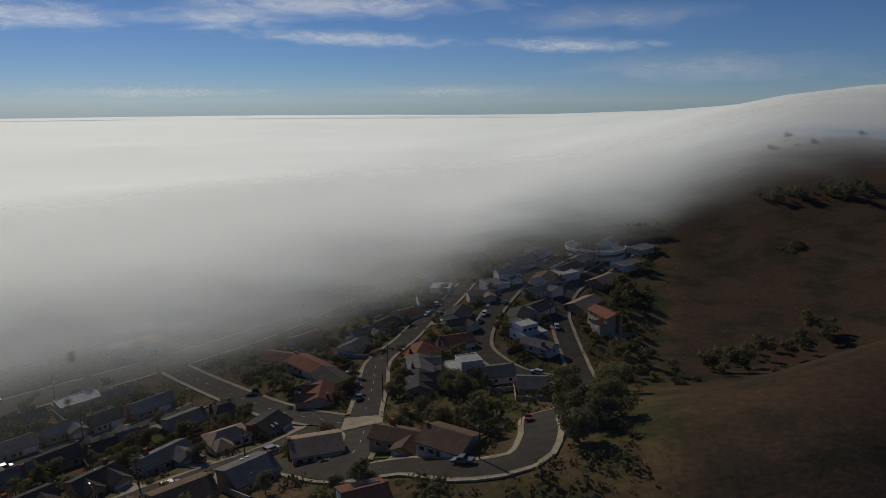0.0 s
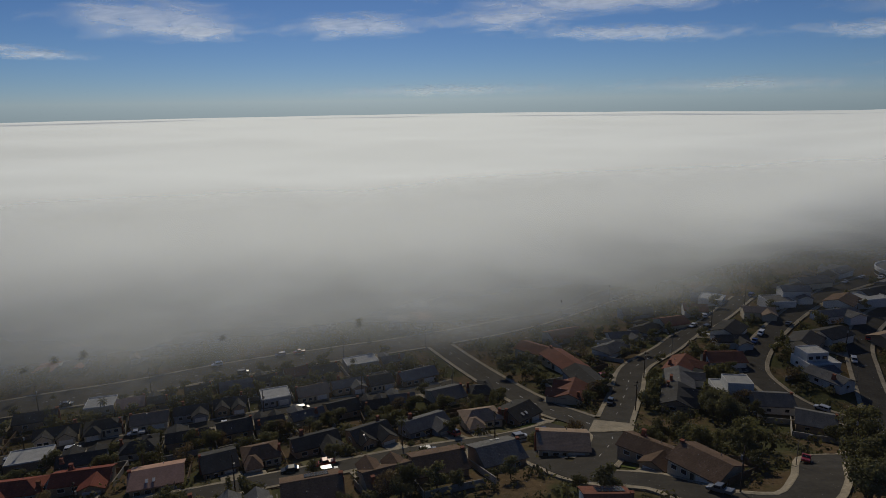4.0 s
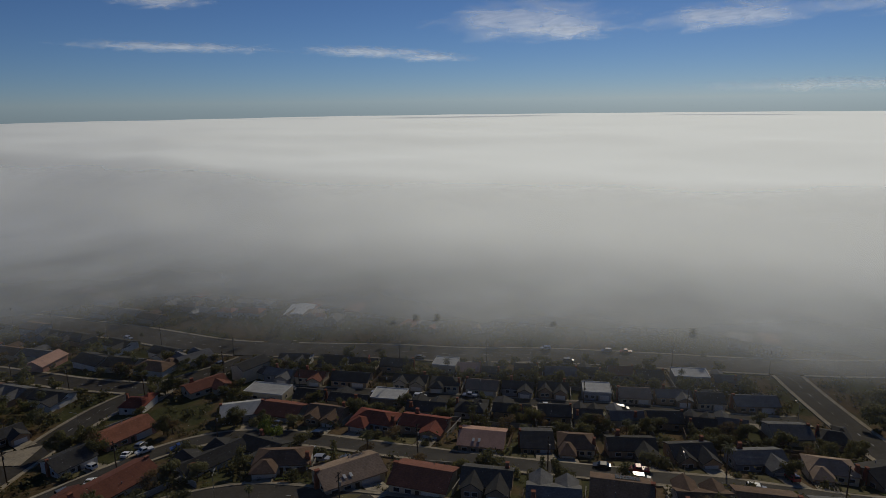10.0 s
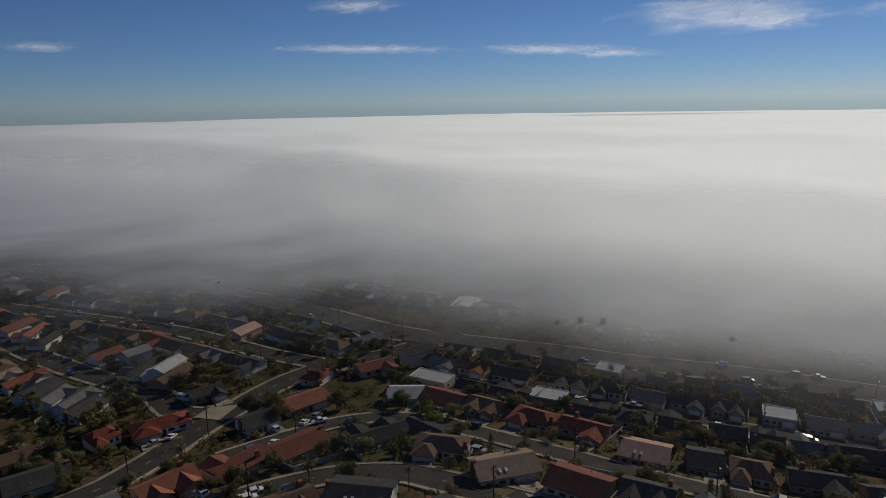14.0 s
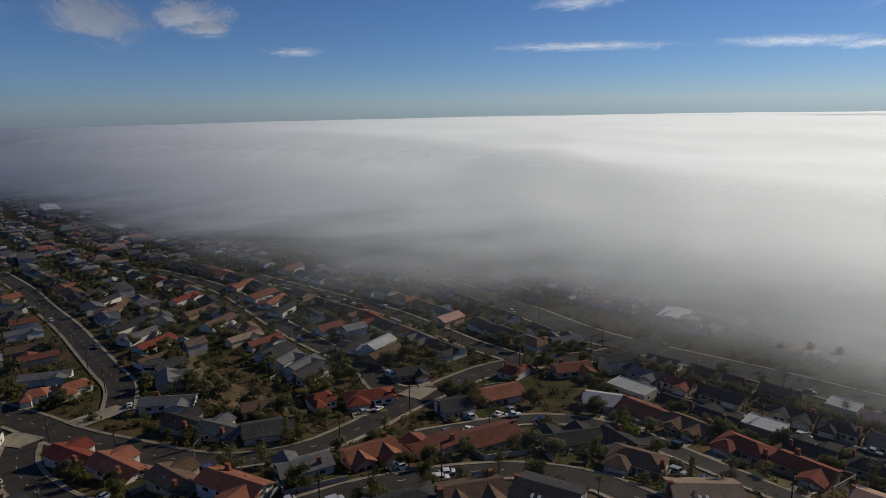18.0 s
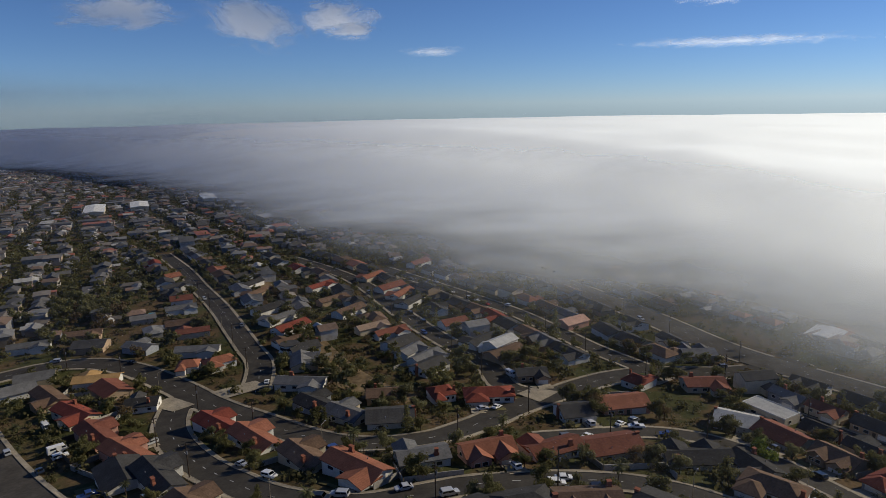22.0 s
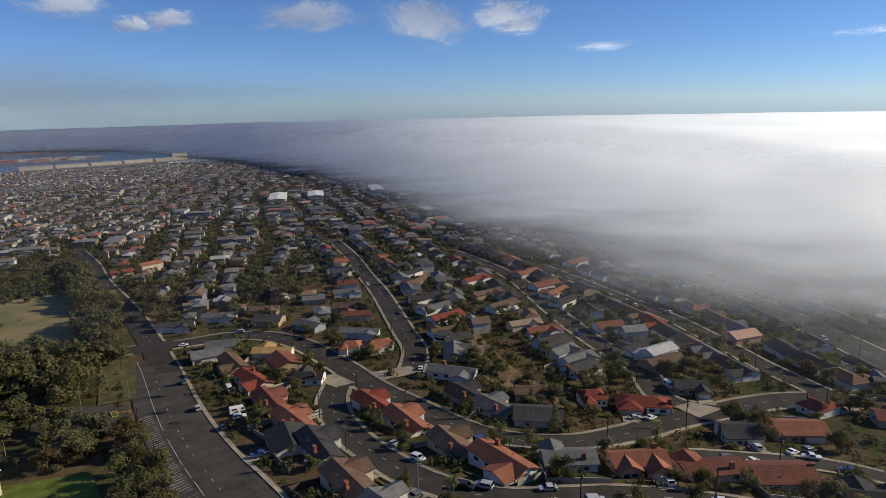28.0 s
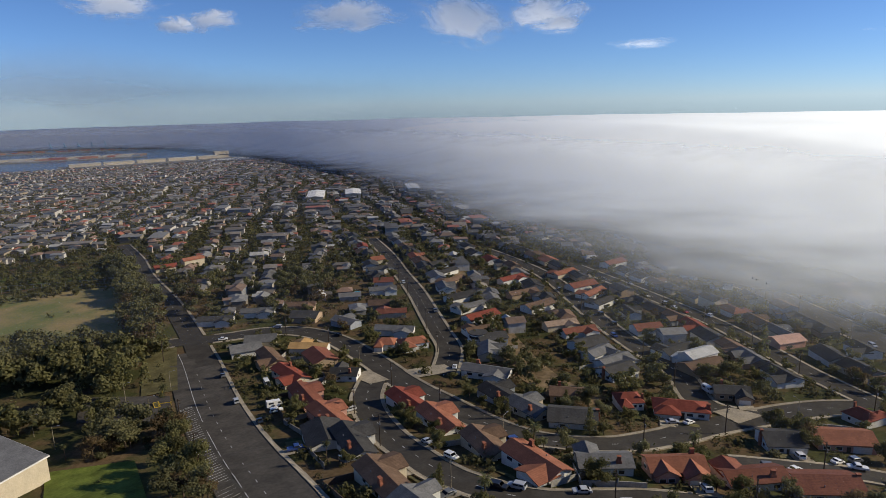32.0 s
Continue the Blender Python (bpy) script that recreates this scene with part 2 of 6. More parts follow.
def build_ground():
    radii = [4.0]
    while radii[-1] < 4900:
        radii.append(radii[-1] * 1.012 + 1.2)
    yaws = np.arange(-180, 180, 0.75)
    n = len(yaws)
    verts, faces = [], []
    for r in radii:
        for w in yaws:
            x, y = along_yaw(w, r)
            rough = noise.noise((x * 0.02, y * 0.02, 0)) * 2.2 * min(1.0, max(0.0, (x - 0.43 * max(y, 0) - 6) / 25))
            verts.append((x, y, ground(x, y) + rough))
    for i in range(len(radii) - 1):
        for k in range(n):
            a, b = i * n + k, i * n + (k + 1) % n
            faces.append((a, a + n, b + n, b))
    verts.append((0, 0, ground(0, 0)))
    faces += [(k, (k + 1) % n, len(verts) - 1) for k in range(n)]
    ob = raw("ground", verts, faces, GROUND)
    ob.data.polygons.foreach_set("use_smooth", [True] * len(faces))
    tagged(ob, "dry brown hillside and town ground sloping to the sea", "ground", kind="structure")


build_ground()


# ---- roads ----
def glide(pts, step=4.0):
    """A smooth line through the points, sampled every step metres: (x, y, way_x, way_y)."""
    p = [Vector(q) for q in pts]
    p = [2 * p[0] - p[1]] + p + [2 * p[-1] - p[-2]]
    line = []
    for i in range(1, len(p) - 2):
        n = max(2, int((p[i + 1] - p[i]).length / 1.0))
        for k in range(n):
            t = k / n
            line.append(0.5 * (2 * p[i] + (p[i + 1] - p[i - 1]) * t + (2 * p[i - 1] - 5 * p[i] + 4 * p[i + 1] - p[i + 2]) * t * t
                               + (3 * p[i] - p[i - 1] - 3 * p[i + 1] + p[i + 2]) * t ** 3))
    line.append(p[-2])
    out, gone, last = [], 0.0, None
    for q in line:
        if last is None or (q - last).length >= step or q is line[-1]:
            if last is not None and (q - last).length < 0.5:
                continue
            out.append(q)
            last = q
    res = []
    for i, q in enumerate(out):
        w = (out[min(i + 1, len(out) - 1)] - out[max(i - 1, 0)]).normalized()
        res.append((q.x, q.y, w.x, w.y))
    return res


ROADS = {}


def road(name, width, pts, walks=(-1, 1), label="dark asphalt residential street with worn surface"):
    ROADS[name] = (width, glide(pts), walks, label)


road("park_street", 21, [(-93, -76), (-107, -94), (-132, -127), (-163, -167), (-197, -208), (-211, -226)], walks=(-1,), label="wide grey worn asphalt street with slanted parking bays")
road("park_lane", 11, [(-200, -204), (-214, -222), (-229, -241), (-274, -303), (-327, -383), (-380, -453), (-440, -540)], walks=(-1,))
road("curving_road", 11.5, [(-218, -246), (-235, -225), (-249, -211), (-255, -191), (-248, -166), (-228, -135), (-207, -108), (-192, -85), (-178, -65), (-171, -51), (-170, -37), (-176, -23), (-188, -12), (-208, 2), (-224, 17), (-240, 33), (-250, 49), (-254, 66), (-256, 84), (-260, 98), (-266, 110), (-276, 124)])
road("upper_street", 10, [(-222, -99), (-254, -110), (-277, -125), (-302, -142), (-347, -173), (-393, -208), (-441, -243), (-520, -305)])
road("lower_street", 10, [(-211, -125), (-186, -114), (-162, -94), (-143, -73), (-131, -56), (-127, -34), (-138, -11), (-143, 5), (-145, 18), (-145, 31), (-142, 41), (-135, 50), (-124, 57), (-106, 68), (-88, 81)])
road("middle_street", 10, [(-223, 12), (-230, -2), (-261, -12), (-291, -33), (-336, -61), (-402, -99), (-444, -133), (-490, -180)])
road("long_street", 10, [(-254, 58), (-282, 38), (-306, 24), (-339, 3), (-363, -17), (-390, -41), (-450, -95)])
road("avenue", 18, [(-600, -110), (-505, -38), (-441, 10), (-413, 30), (-375, 52), (-333, 75), (-290, 96), (-264, 116), (-226, 152), (-200, 174), (-174, 202), (-141, 232), (-108, 262), (-70, 305), (-30, 370)], label="wide dark avenue with a pale worn surface")
road("slope_road", 10, [(-101, 260), (-68, 225), (-42, 197), (-23, 180), (-13, 164), (-16, 132)])
road("spur_street", 9, [(-14, 172), (-14, 189), (-13, 215), (-12, 240), (-1, 263), (5, 278), (19, 303), (33, 337)])
road("ridge_street", 8, [(98, 380), (72, 344), (52, 310), (36, 273), (29, 244), (33, 226), (42, 212), (58, 205)])
road("hill_street", 8, [(150, 404), (110, 351), (85, 317), (71, 284), (67, 257), (64, 227), (59, 195), (46, 165), (35, 154), (30, 133), (24, 121), (11, 121), (-1, 129), (-16, 131), (-33, 146)])
road("valley_street", 8.5, [(-178, 8), (-184, 25), (-189, 41), (-188, 56), (-181, 67), (-171, 75), (-159, 80), (-145, 86), (-131, 92), (-109, 103), (-91, 116), (-76, 128), (-62, 141), (-50, 150), (-38, 161), (-29, 174)])
road("lower_valley_street", 7, [(-225, 89), (-202, 106), (-178, 125), (-154, 143), (-137, 158), (-122, 172), (-108, 184), (-94, 195), (-83, 203), (-75, 214)])


CELLS = {}
for name_, (w_, line_, _, _) in ROADS.items():
    for q_ in line_:
        for i_ in (-1, 0, 1):
            for j_ in (-1, 0, 1):
                CELLS.setdefault((int(q_[0] // 30) + i_, int(q_[1] // 30) + j_), []).append((q_[0], q_[1], w_ / 2, name_))


def to_road(x, y, but=""):
    """The least way to a road's kerb; 25 where no road is near."""
    return min((math.hypot(x - a, y - b) - w for a, b, w, n in CELLS.get((int(x // 30), int(y // 30)), ()) if n != but), default=25.0)


def ribbon(name, line, half, shift, up, material, kind_label, skip=None, deep=0.5):
    """A strip along a line, draped on the ground, with sides; broken where skip says so."""
    verts, faces, prev = [], [], None
    for x, y, wx, wy in line:
        nx, ny = -wy, wx
        cx, cy = x + nx * shift, y + ny * shift
        if skip and skip(cx, cy):
            prev = None
            continue
        base = len(verts)
        zs = [ground(cx + nx * o, cy + ny * o) for o in (-half, 0, half)]
        for o, z in zip((-half, 0, half), zs):
            verts.append((cx + nx * o, cy + ny * o, z + up))
        verts.append((cx - nx * half, cy - ny * half, zs[0] + up - deep))
        verts.append((cx + nx * half, cy + ny * half, zs[2] + up - deep))
        if prev is not None:
            for a, b in ((3, 0), (0, 1), (1, 2), (2, 4)):
                faces.append((prev + a, prev + b, base + b, base + a))
        prev = base
    if not faces:
        return None
    return tagged(raw(name, verts, faces, material), kind_label, name.split(".")[0], kind="structure")


def build_roads():
    for i, (name, (w, line, walks, label)) in enumerate(ROADS.items()):
        up = 0.25 + 0.012 * i
        ribbon("road", line, w / 2, 0, up, OLD_ASPHALT if name in ("park_street", "avenue") else ASPHALT, label)
        if walks:
            inside = lambda x, y: to_road(x, y, name) < 0.6
            for side in walks:
                ribbon("kerb", line, 0.12, side * (w / 2 + 0.12), 0.44, CONCRETE, "pale concrete kerb along a street", inside)
                ribbon("pavement", line, 0.6, side * (w / 2 + 0.85), 0.42, CONCRETE, "pale concrete pavement along a street", inside)
        if w < 9:
            continue
        verts, faces = [], []
        for x, y, wx, wy in line[::2]:
            if to_road(x, y, name) < 2:
                continue
            z = ground(x, y) + up + 0.03
            nx, ny = -wy, wx
            base = len(verts)
            for a, b in ((-1.1, -0.09), (1.1, -0.09), (1.1, 0.09), (-1.1, 0.09)):
                px, py = x + wx * a + nx * b, y + wy * a + ny * b
                verts.append((px, py, ground(px, py) + up + 0.03))
            faces.append((base, base + 1, base + 2, base + 3))
        tagged(raw("lane_marking", verts, faces, PAINT_WHITE), "worn white dashed centre line painted on asphalt", "marking", kind="stuff")


build_roads()


# ---- houses ----
def gable(w, z, h, over=0.5, thick=0.22):
    k = h / (w / 2)
    return [(-w / 2 - over, z - over * k), (0, z + h), (w / 2 + over, z - over * k), (w / 2 + over, z - over * k + thick), (0, z + h + thick), (-w / 2 - over, z - over * k + thick)]


def gable_wall(w, z, h, deep=4.0):
    return [(-w / 2, -deep), (w / 2, -deep), (w / 2, z), (0, z + h), (-w / 2, z)]


def hip(bm, l, w, z, h, cx=0.0, cy=0.0, over=0.5, thick=0.2):
    a, b, r = l / 2 + over, w / 2 + over, max(0.2, (l - w) / 2 + 0.3)
    low = [bm.verts.new((cx + sx * a, cy + sy * b, z - 0.12)) for sx, sy in ((-1, -1), (1, -1), (1, 1), (-1, 1))]
    up = [bm.verts.new((v.co.x, v.co.y, z - 0.12 + thick)) for v in low]
    t0, t1 = bm.verts.new((cx - r, cy, z + h)), bm.verts.new((cx + r, cy, z + h))
    bm.faces.new(low[::-1])
    for i in range(4):
        bm.faces.new((low[i], low[(i + 1) % 4], up[(i + 1) % 4], up[i]))
    bm.faces.new((up[0], up[1], t1, t0))
    bm.faces.new((up[1], up[2], t1))
    bm.faces.new((up[2], up[3], t0, t1))
    bm.faces.new((up[3], up[0], t0))


def window(root, x, y, z, w, h, face, grid=1):
    """A framed window on a wall whose outward way is face (-y, +y, -x or +x)."""
    bm = bmesh.new()
    t = 0.09
    rim(bm, -w / 2, -h / 2, w / 2, h / 2, -0.08, 0.05, t, "y")
    turn = {"-y": 0, "+x": 90, "+y": 180, "-x": -90}[face]
    frame_ob = part("window", bm, TRIM, root)
    frame_ob.matrix_local = pose(x, y, z, 0, 0, turn)
    bm = bmesh.new()
    box(bm, -w / 2 + t, -0.03, -h / 2 + t, w / 2 - t, 0.04, h / 2 - t)
    part("pane", bm, GLASS, frame_ob)


def garage_door(root, x, y, w=4.6):
    bm = bmesh.new()
    section = [(0.04, 0.02)]
    for k in range(4):
        section += [(-0.08, 0.02 + k * 0.53), (-0.08, 0.5 + k * 0.53), (-0.03, 0.52 + k * 0.53), (-0.03, 0.545 + k * 0.53)]
    prism(bm, section[:-1] + [(0.04, 2.14)], -w / 2, w / 2)
    part("garage_door", bm, TRIM, root).matrix_local = pose(x, y, 0)


def chimney(root, x, y, top):
    bm = bmesh.new()
    stack(bm, x, y, ((0.75, 0.45, -2), (0.75, 0.45, top - 1.3), (0.5, 0.4, top - 0.9), (0.5, 0.4, top), (0.6, 0.5, top), (0.6, 0.5, top + 0.14)))
    part("chimney", bm, BRICK, root)


def front_door(root, x, y):
    bm = bmesh.new()
    box(bm, x - 0.5, y - 0.07, 0.0, x + 0.5, y + 0.05, 2.05)
    part("door", bm, POLE_WOOD, root)


def vents(root, spots):
    for x, y, z in spots:
        bm = bmesh.new()
        tube(bm, x, y, z - 0.3, z + 0.45, 0.12, 0.12, 6)
        part("vent_pipe", bm, STEEL, root)


def house_parts(kind, near):
    """One house, 15 m by 12 m, its front towards -y. near: with windows and fittings."""
    root = new("house")

    def block(section, a, b, along="x", at=0.0):
        bm = bmesh.new()
        prism(bm, section, a, b, along, at)
        part("wall", bm, WALLS["w"][0], root)

    def cuboid(*c):
        bm = bmesh.new()
        box(bm, *c)
        part("wall", bm, WALLS["w"][0], root)

    def cover(section, a, b, along="x", at=0.0):
        bm = bmesh.new()
        prism(bm, section, a, b, along, at)
        part("roof", bm, ROOFS["k"][0], root)

    def hipped(*c):
        bm = bmesh.new()
        hip(bm, *c)
        part("roof", bm, ROOFS["k"][0], root)

    def flat(x0, y0, x1, y1, z):
        bm = bmesh.new()
        rim(bm, x0, y0, x1, y1, z, z + 0.4, 0.2)
        part("parapet", bm, TRIM, root)
        bm = bmesh.new()
        box(bm, x0 + 0.21, y0 + 0.21, z + 0.01, x1 - 0.21, y1 - 0.21, z + 0.16)
        part("roof", bm, ROOFS["k"][0], root)

    if kind == "L":      # long gable with a garage wing in front
        block(gable_wall(8, 2.8, 1.5), -7.3, 7.3, "x", 1.5)
        cover(gable(8, 2.8, 1.5), -7.8, 7.8, "x", 1.5)
        block(gable_wall(6.4, 2.75, 1.2), -6, 1.4, "y", 3.9)
        cover(gable(6.4, 2.75, 1.2), -6.5, 1.5, "y", 3.9)
        cars, wins, top = (3.9, -6.0), [(-4.6, -2.5, "-y"), (-1.0, -2.5, "-y"), (-4, 5.5, "+y"), (2, 5.5, "+y"), (-7.3, 1.5, "-x")], 5.2
        doors, flue = (0.3, -2.5), (-3.5, 4.2)
    elif kind == "H":    # hipped with a hipped garage wing
        cuboid(-7.3, -3, -4, 7.3, 5.6, 2.75)
        hipped(14.6, 8.6, 2.8, 2.0, 0, 1.3)
        cuboid(-7.0, -6, -4, -0.8, -2.9, 2.74)
        hipped(6.2, 7.5, 2.79, 1.5, -3.9, -2.9)
        cars, wins, top = (-3.9, -6.0), [(2.2, -3.0, "-y"), (5.2, -3.0, "-y"), (-4, 5.6, "+y"), (3, 5.6, "+y"), (7.3, 1.5, "+x")], 5.0
        doors, flue = (0.3, -3.0), (7.1, -0.8)
    elif kind == "G":    # plain broad gable
        block(gable_wall(11, 2.8, 1.9), -7.2, 7.2)
        cover(gable(11, 2.8, 1.9), -7.8, 7.8)
        cars, wins, top = (3.6, -5.5), [(-5.2, -5.5, "-y"), (-2.2, -5.5, "-y"), (-4, 5.5, "+y"), (3, 5.5, "+y"), (-7.2, 1.6, "-x"), (-7.2, -2.2, "-x")], 5.2
        doors, flue = (0.2, -5.5), (-7.5, 0.0)
    elif kind == "D":    # two gables to the street
        block(gable_wall(8.5, 2.8, 1.7), -7.3, 7.3, "x", 1.6)
        cover(gable(8.5, 2.8, 1.7), -7.8, 7.8, "x", 1.6)
        for gx, front in ((-3.8, -4.6), (3.8, -5.8)):
            block(gable_wall(6.0, 2.78, 1.5), front, 1.6, "y", gx)
            cover(gable(6.0, 2.78, 1.5), front - 0.5, 1.6, "y", gx)
        cars, wins, top = (3.8, -5.8), [(-5.0, -4.6, "-y"), (-2.8, -4.6, "-y"), (-4, 5.85, "+y"), (3, 5.85, "+y"), (-7.3, 2.5, "-x")], 5.0
        doors, flue = (0.0, -2.65), (5.6, 4.5)
    elif kind == "F":    # low roof behind a parapet
        cuboid(-7.2, -5.6, -4, 7.2, 5.6, 3.1)
        flat(-7.2, -5.6, 7.2, 5.6, 3.1)
        cars, wins, top = (3.6, -5.6), [(-5.2, -5.6, "-y"), (-2.2, -5.6, "-y"), (-4, 5.6, "+y"), (3, 5.6, "+y"), (-7.2, 1.6, "-x")], 4.2
        doors, flue = (0.2, -5.6), None
    elif kind == "M":    # two stacked flat-roofed blocks
        cuboid(-7.2, -5.4, -4, 7.2, 5.6, 3.2)
        flat(-7.2, -5.4, 7.2, 5.6, 3.2)
        cuboid(-6.2, -2.6, 3.37, 3.4, 5.0, 6.2)
        flat(-6.2, -2.6, 3.4, 5.0, 6.2)
        cars, wins, top = (3.6, -5.4), [(-5.2, -5.4, "-y"), (-2.2, -5.4, "-y"), (-4, 5.6, "+y"), (3, 5.6, "+y"), (-7.2, 1.6, "-x")], 7.4
        doors, flue = (0.2, -5.4), None
    else:                # "T": two storeys, garage wing below
        block(gable_wall(8.4, 5.5, 1.6), -6.5, 6.5, "x", 1.4)
        cover(gable(8.4, 5.5, 1.6), -7.0, 7.0, "x", 1.4)
        block(gable_wall(6.4, 2.9, 1.2), -6, 1.4, "y", 3.2)
        cover(gable(6.4, 2.9, 1.2), -6.5, -2.8, "y", 3.2)
        cars, wins, top = (3.2, -6.0), [(-4.4, -2.8, "-y"), (-1.2, -2.8, "-y"), (-4, 5.6, "+y"), (2, 5.6, "+y"), (-6.5, 1.5, "-x")], 7.9
        doors, flue = (-2.8, -2.8), (6.8, 2.6)
    if near:
        garage_door(root, *cars)
        for x, y, face in wins:
            window(root, x, y, 1.5, 1.8, 1.2, face)
            if kind == "T":
                window(root, x, y, 4.2, 1.6, 1.1, face)
        if kind == "M":
            for x in (-4.6, -1.4, 1.6):
                window(root, x, -2.6, 4.7, 2.2, 1.4, "-y")
        front_door(root, *doors)
        if flue:
            chimney(root, *flue, top)
        vents(root, [(1.5, 3.8, top - 1.5)])
    return root


PROTO = {}
HOUSES = []


def house(x, y, turn, kind="L", roof="k", wall="w", lx=1.0, ly=1.12, near=None, up=0.0):
    """A house with its middle at x, y; turn: degrees of its front from -y."""
    near = math.hypot(x, y) < 255 if near is None else near
    lx = min(lx, 1.3)
    first = (kind, near) not in PROTO
    z = ground(x, y) + 0.35 + up
    m = pose(x, y, z, 0, 0, turn) @ Matrix.Diagonal((lx, ly, 1, 1))
    if first:
        PROTO[kind, near] = house_parts(kind, near)
    ob = PROTO[kind, near]
    if first:
        ob.matrix_basis = m
    else:
        s = ob.scale.copy()
        ob = copy_thing(ob, m @ Matrix.Diagonal((1 / s.x, 1 / s.y, 1 / s.z, 1)))
    for c in ob.children:
        kind_of = c.name.split(".")[0]
        if kind_of in ("wall", "roof"):
            c.material_slots[0].link = "OBJECT"
            c.material_slots[0].material = (WALLS[wall] if kind_of == "wall" else ROOFS[roof])[0]
    storeys = "two-storey" if kind in "TM" else "single-storey"
    tagged(ob, "%s house with %s and %s" % (storeys, ROOFS[roof][1], WALLS[wall][1]), "house", "houses on the hillside streets")
    HOUSES.append((x, y, turn, kind, lx))
    return ob


def free(x, y, gap=12.0):
    return all(math.hypot(x - a, y - b) > gap for a, b, *_ in HOUSES)


rnd = random.Random(7)


def lots(name, side, start, end, step, codes, back=6.0, near=None, walls="wcwtwgc", kinds="LGHLDGTL", gap=13.0):
    """Houses along one side of a road, from start to end metres along it; codes: the roofs one by one, '.' for none."""
    w, line, _, _ = ROADS[name]
    s, want, i, last = 0.0, start, 0, None
    for x, y, wx, wy in line:
        if last:
            s += math.hypot(x - last[0], y - last[1])
        last = (x, y)
        if s < want or s > end:
            continue
        want += step
        code = codes[i % len(codes)]
        i += 1
        nx, ny = -wy * side, wx * side
        o = w / 2 + 2 + back + 6
        hx, hy = x + nx * o, y + ny * o
        if code == "." or to_road(hx, hy) < 6.5 or not free(hx, hy, gap):
            continue
        turn = math.degrees(math.atan2(nx, -ny)) + rnd.uniform(-3, 3)
        house(hx, hy, turn, kinds[rnd.randrange(len(kinds))], code, walls[rnd.randrange(len(walls))],
              min(1.1, step / 16.5) * rnd.uniform(0.93, 1.03), rnd.uniform(0.95, 1.08), near)


def round_tower(root, x, y):
    """A white drum with a dark flat cap and a band of glass, at the corner of a house."""
    for name, r0, z0, z1, m in (("tower", 4.6, -4, 4.6, WALLS["w"][0]), ("tower_glass", 4.66, 2.6, 3.9, GLASS), ("balcony", 5.6, 0.9, 1.4, TRIM), ("tower_roof", 4.9, 4.6, 5.0, ROOFS["k"][0])):
        bm = bmesh.new()
        tube(bm, x, y, z0, z1, r0, r0, 20)
        part(name, bm, m, root)


# ---- houses that stand out, one by one ----
house(-232, -171, -73, "L", "y", "w", 1.18, 0.95)
house(-211, -179, 56, "L", "b", "t", 1.30, 0.95)
house(-196, -157, 64, "L", "r", "c", 1.30, 0.95)
house(-179, -134, -126, "L", "m", "p", 1.30, 0.95)
house(-164, -114, -120, "L", "o", "p", 1.27, 0.95)
house(-144, -92, -130, "L", "k", "w", 1.30, 0.95)
house(-122, -70, -124, "L", "b", "c", 1.13, 0.95)
house(-112, -56, -117, "L", "g", "w", 0.73, 0.95)
house(-185, -95, -123, "L", "r", "w", 1.30, 0.95)
house(-172, -77, -127, "L", "o", "w", 1.30, 0.95)
house(-154, -55, -131, "L", "b", "c", 1.10, 0.95)
house(-143, -40, 58, "L", "o", "w", 1.23, 0.95)
house(-154, -24, -68, "L", "g", "w", 0.92, 0.95)
house(-157, -6, 114, "D", "o", "p", 0.97, 0.95)
house(-164, 11, -60, "L", "m", "w", 1.04, 0.95)
house(-168, 28, -71, "G", "m", "w", 1.06, 0.95)
house(-165, 50, -82, "D", "k", "w", 1.21, 0.95)
house(-144, 62, 53, "H", "b", "w", 0.95, 0.95)
house(-124, 70, 81, "G", "t", "c", 1.04, 0.95)
house(-108, 81, 33, "G", "m", "c", 0.93, 0.95)
house(-96, 90, 39, "D", "k", "t", 0.77, 0.95)
house(-82, 97, -139, "D", "g", "g", 0.77, 0.95)
house(-73, 109, -143, "G", "b", "t", 0.88, 0.95)
house(-60, 120, -136, "D", "b", "c", 0.77, 0.95)
house(-50, 128, -142, "G", "b", "t", 0.83, 0.95)
house(-38, 137, -138, "G", "g", "t", 0.75, 0.95)
house(-24, 149, 14, "G", "t", "c", 0.86, 0.95)
house(-212, 88, -143, "F", "w", "c", 1.08, 0.78)
house(-200, 73, 64, "G", "w", "w", 0.88, 0.95)
house(-189, 83, 35, "G", "m", "c", 0.99, 0.95)
house(-174, 91, 35, "D", "b", "t", 0.83, 0.95)
house(-157, 99, 32, "H", "r", "g", 0.93, 0.95)
house(-142, 107, 34, "L", "r", "t", 0.95, 0.95)
house(-120, 111, 39, "G", "p", "t", 0.84, 0.95)
house(-110, 122, 46, "G", "k", "t", 0.60, 0.95)
house(-100, 127, 43, "H", "b", "c", 0.65, 0.95)
house(-90, 138, 47, "L", "k", "t", 0.85, 0.95)
house(-78, 148, 53, "D", "k", "t", 0.76, 0.95)
house(-66, 160, 52, "L", "g", "g", 0.91, 0.95)
house(-52, 170, 35, "H", "t", "c", 0.78, 0.95)
house(-43, 179, 62, "G", "k", "t", 0.69, 0.95)
house(-195, 97, -143, "G", "k", "c", 0.73, 0.78)
house(-183, 106, -143, "L", "k", "c", 0.92, 0.78)
house(-175, 117, -140, "F", "w", "t", 0.82, 0.78)
house(-157, 120, -141, "D", "k", "g", 0.84, 0.78)
house(-146, 130, -141, "H", "k", "g", 0.69, 0.78)
house(-137, 140, -140, "L", "k", "t", 0.81, 0.78)
house(-126, 148, -135, "G", "k", "t", 0.69, 0.78)
house(-118, 155, -138, "D", "k", "c", 0.60, 0.78)
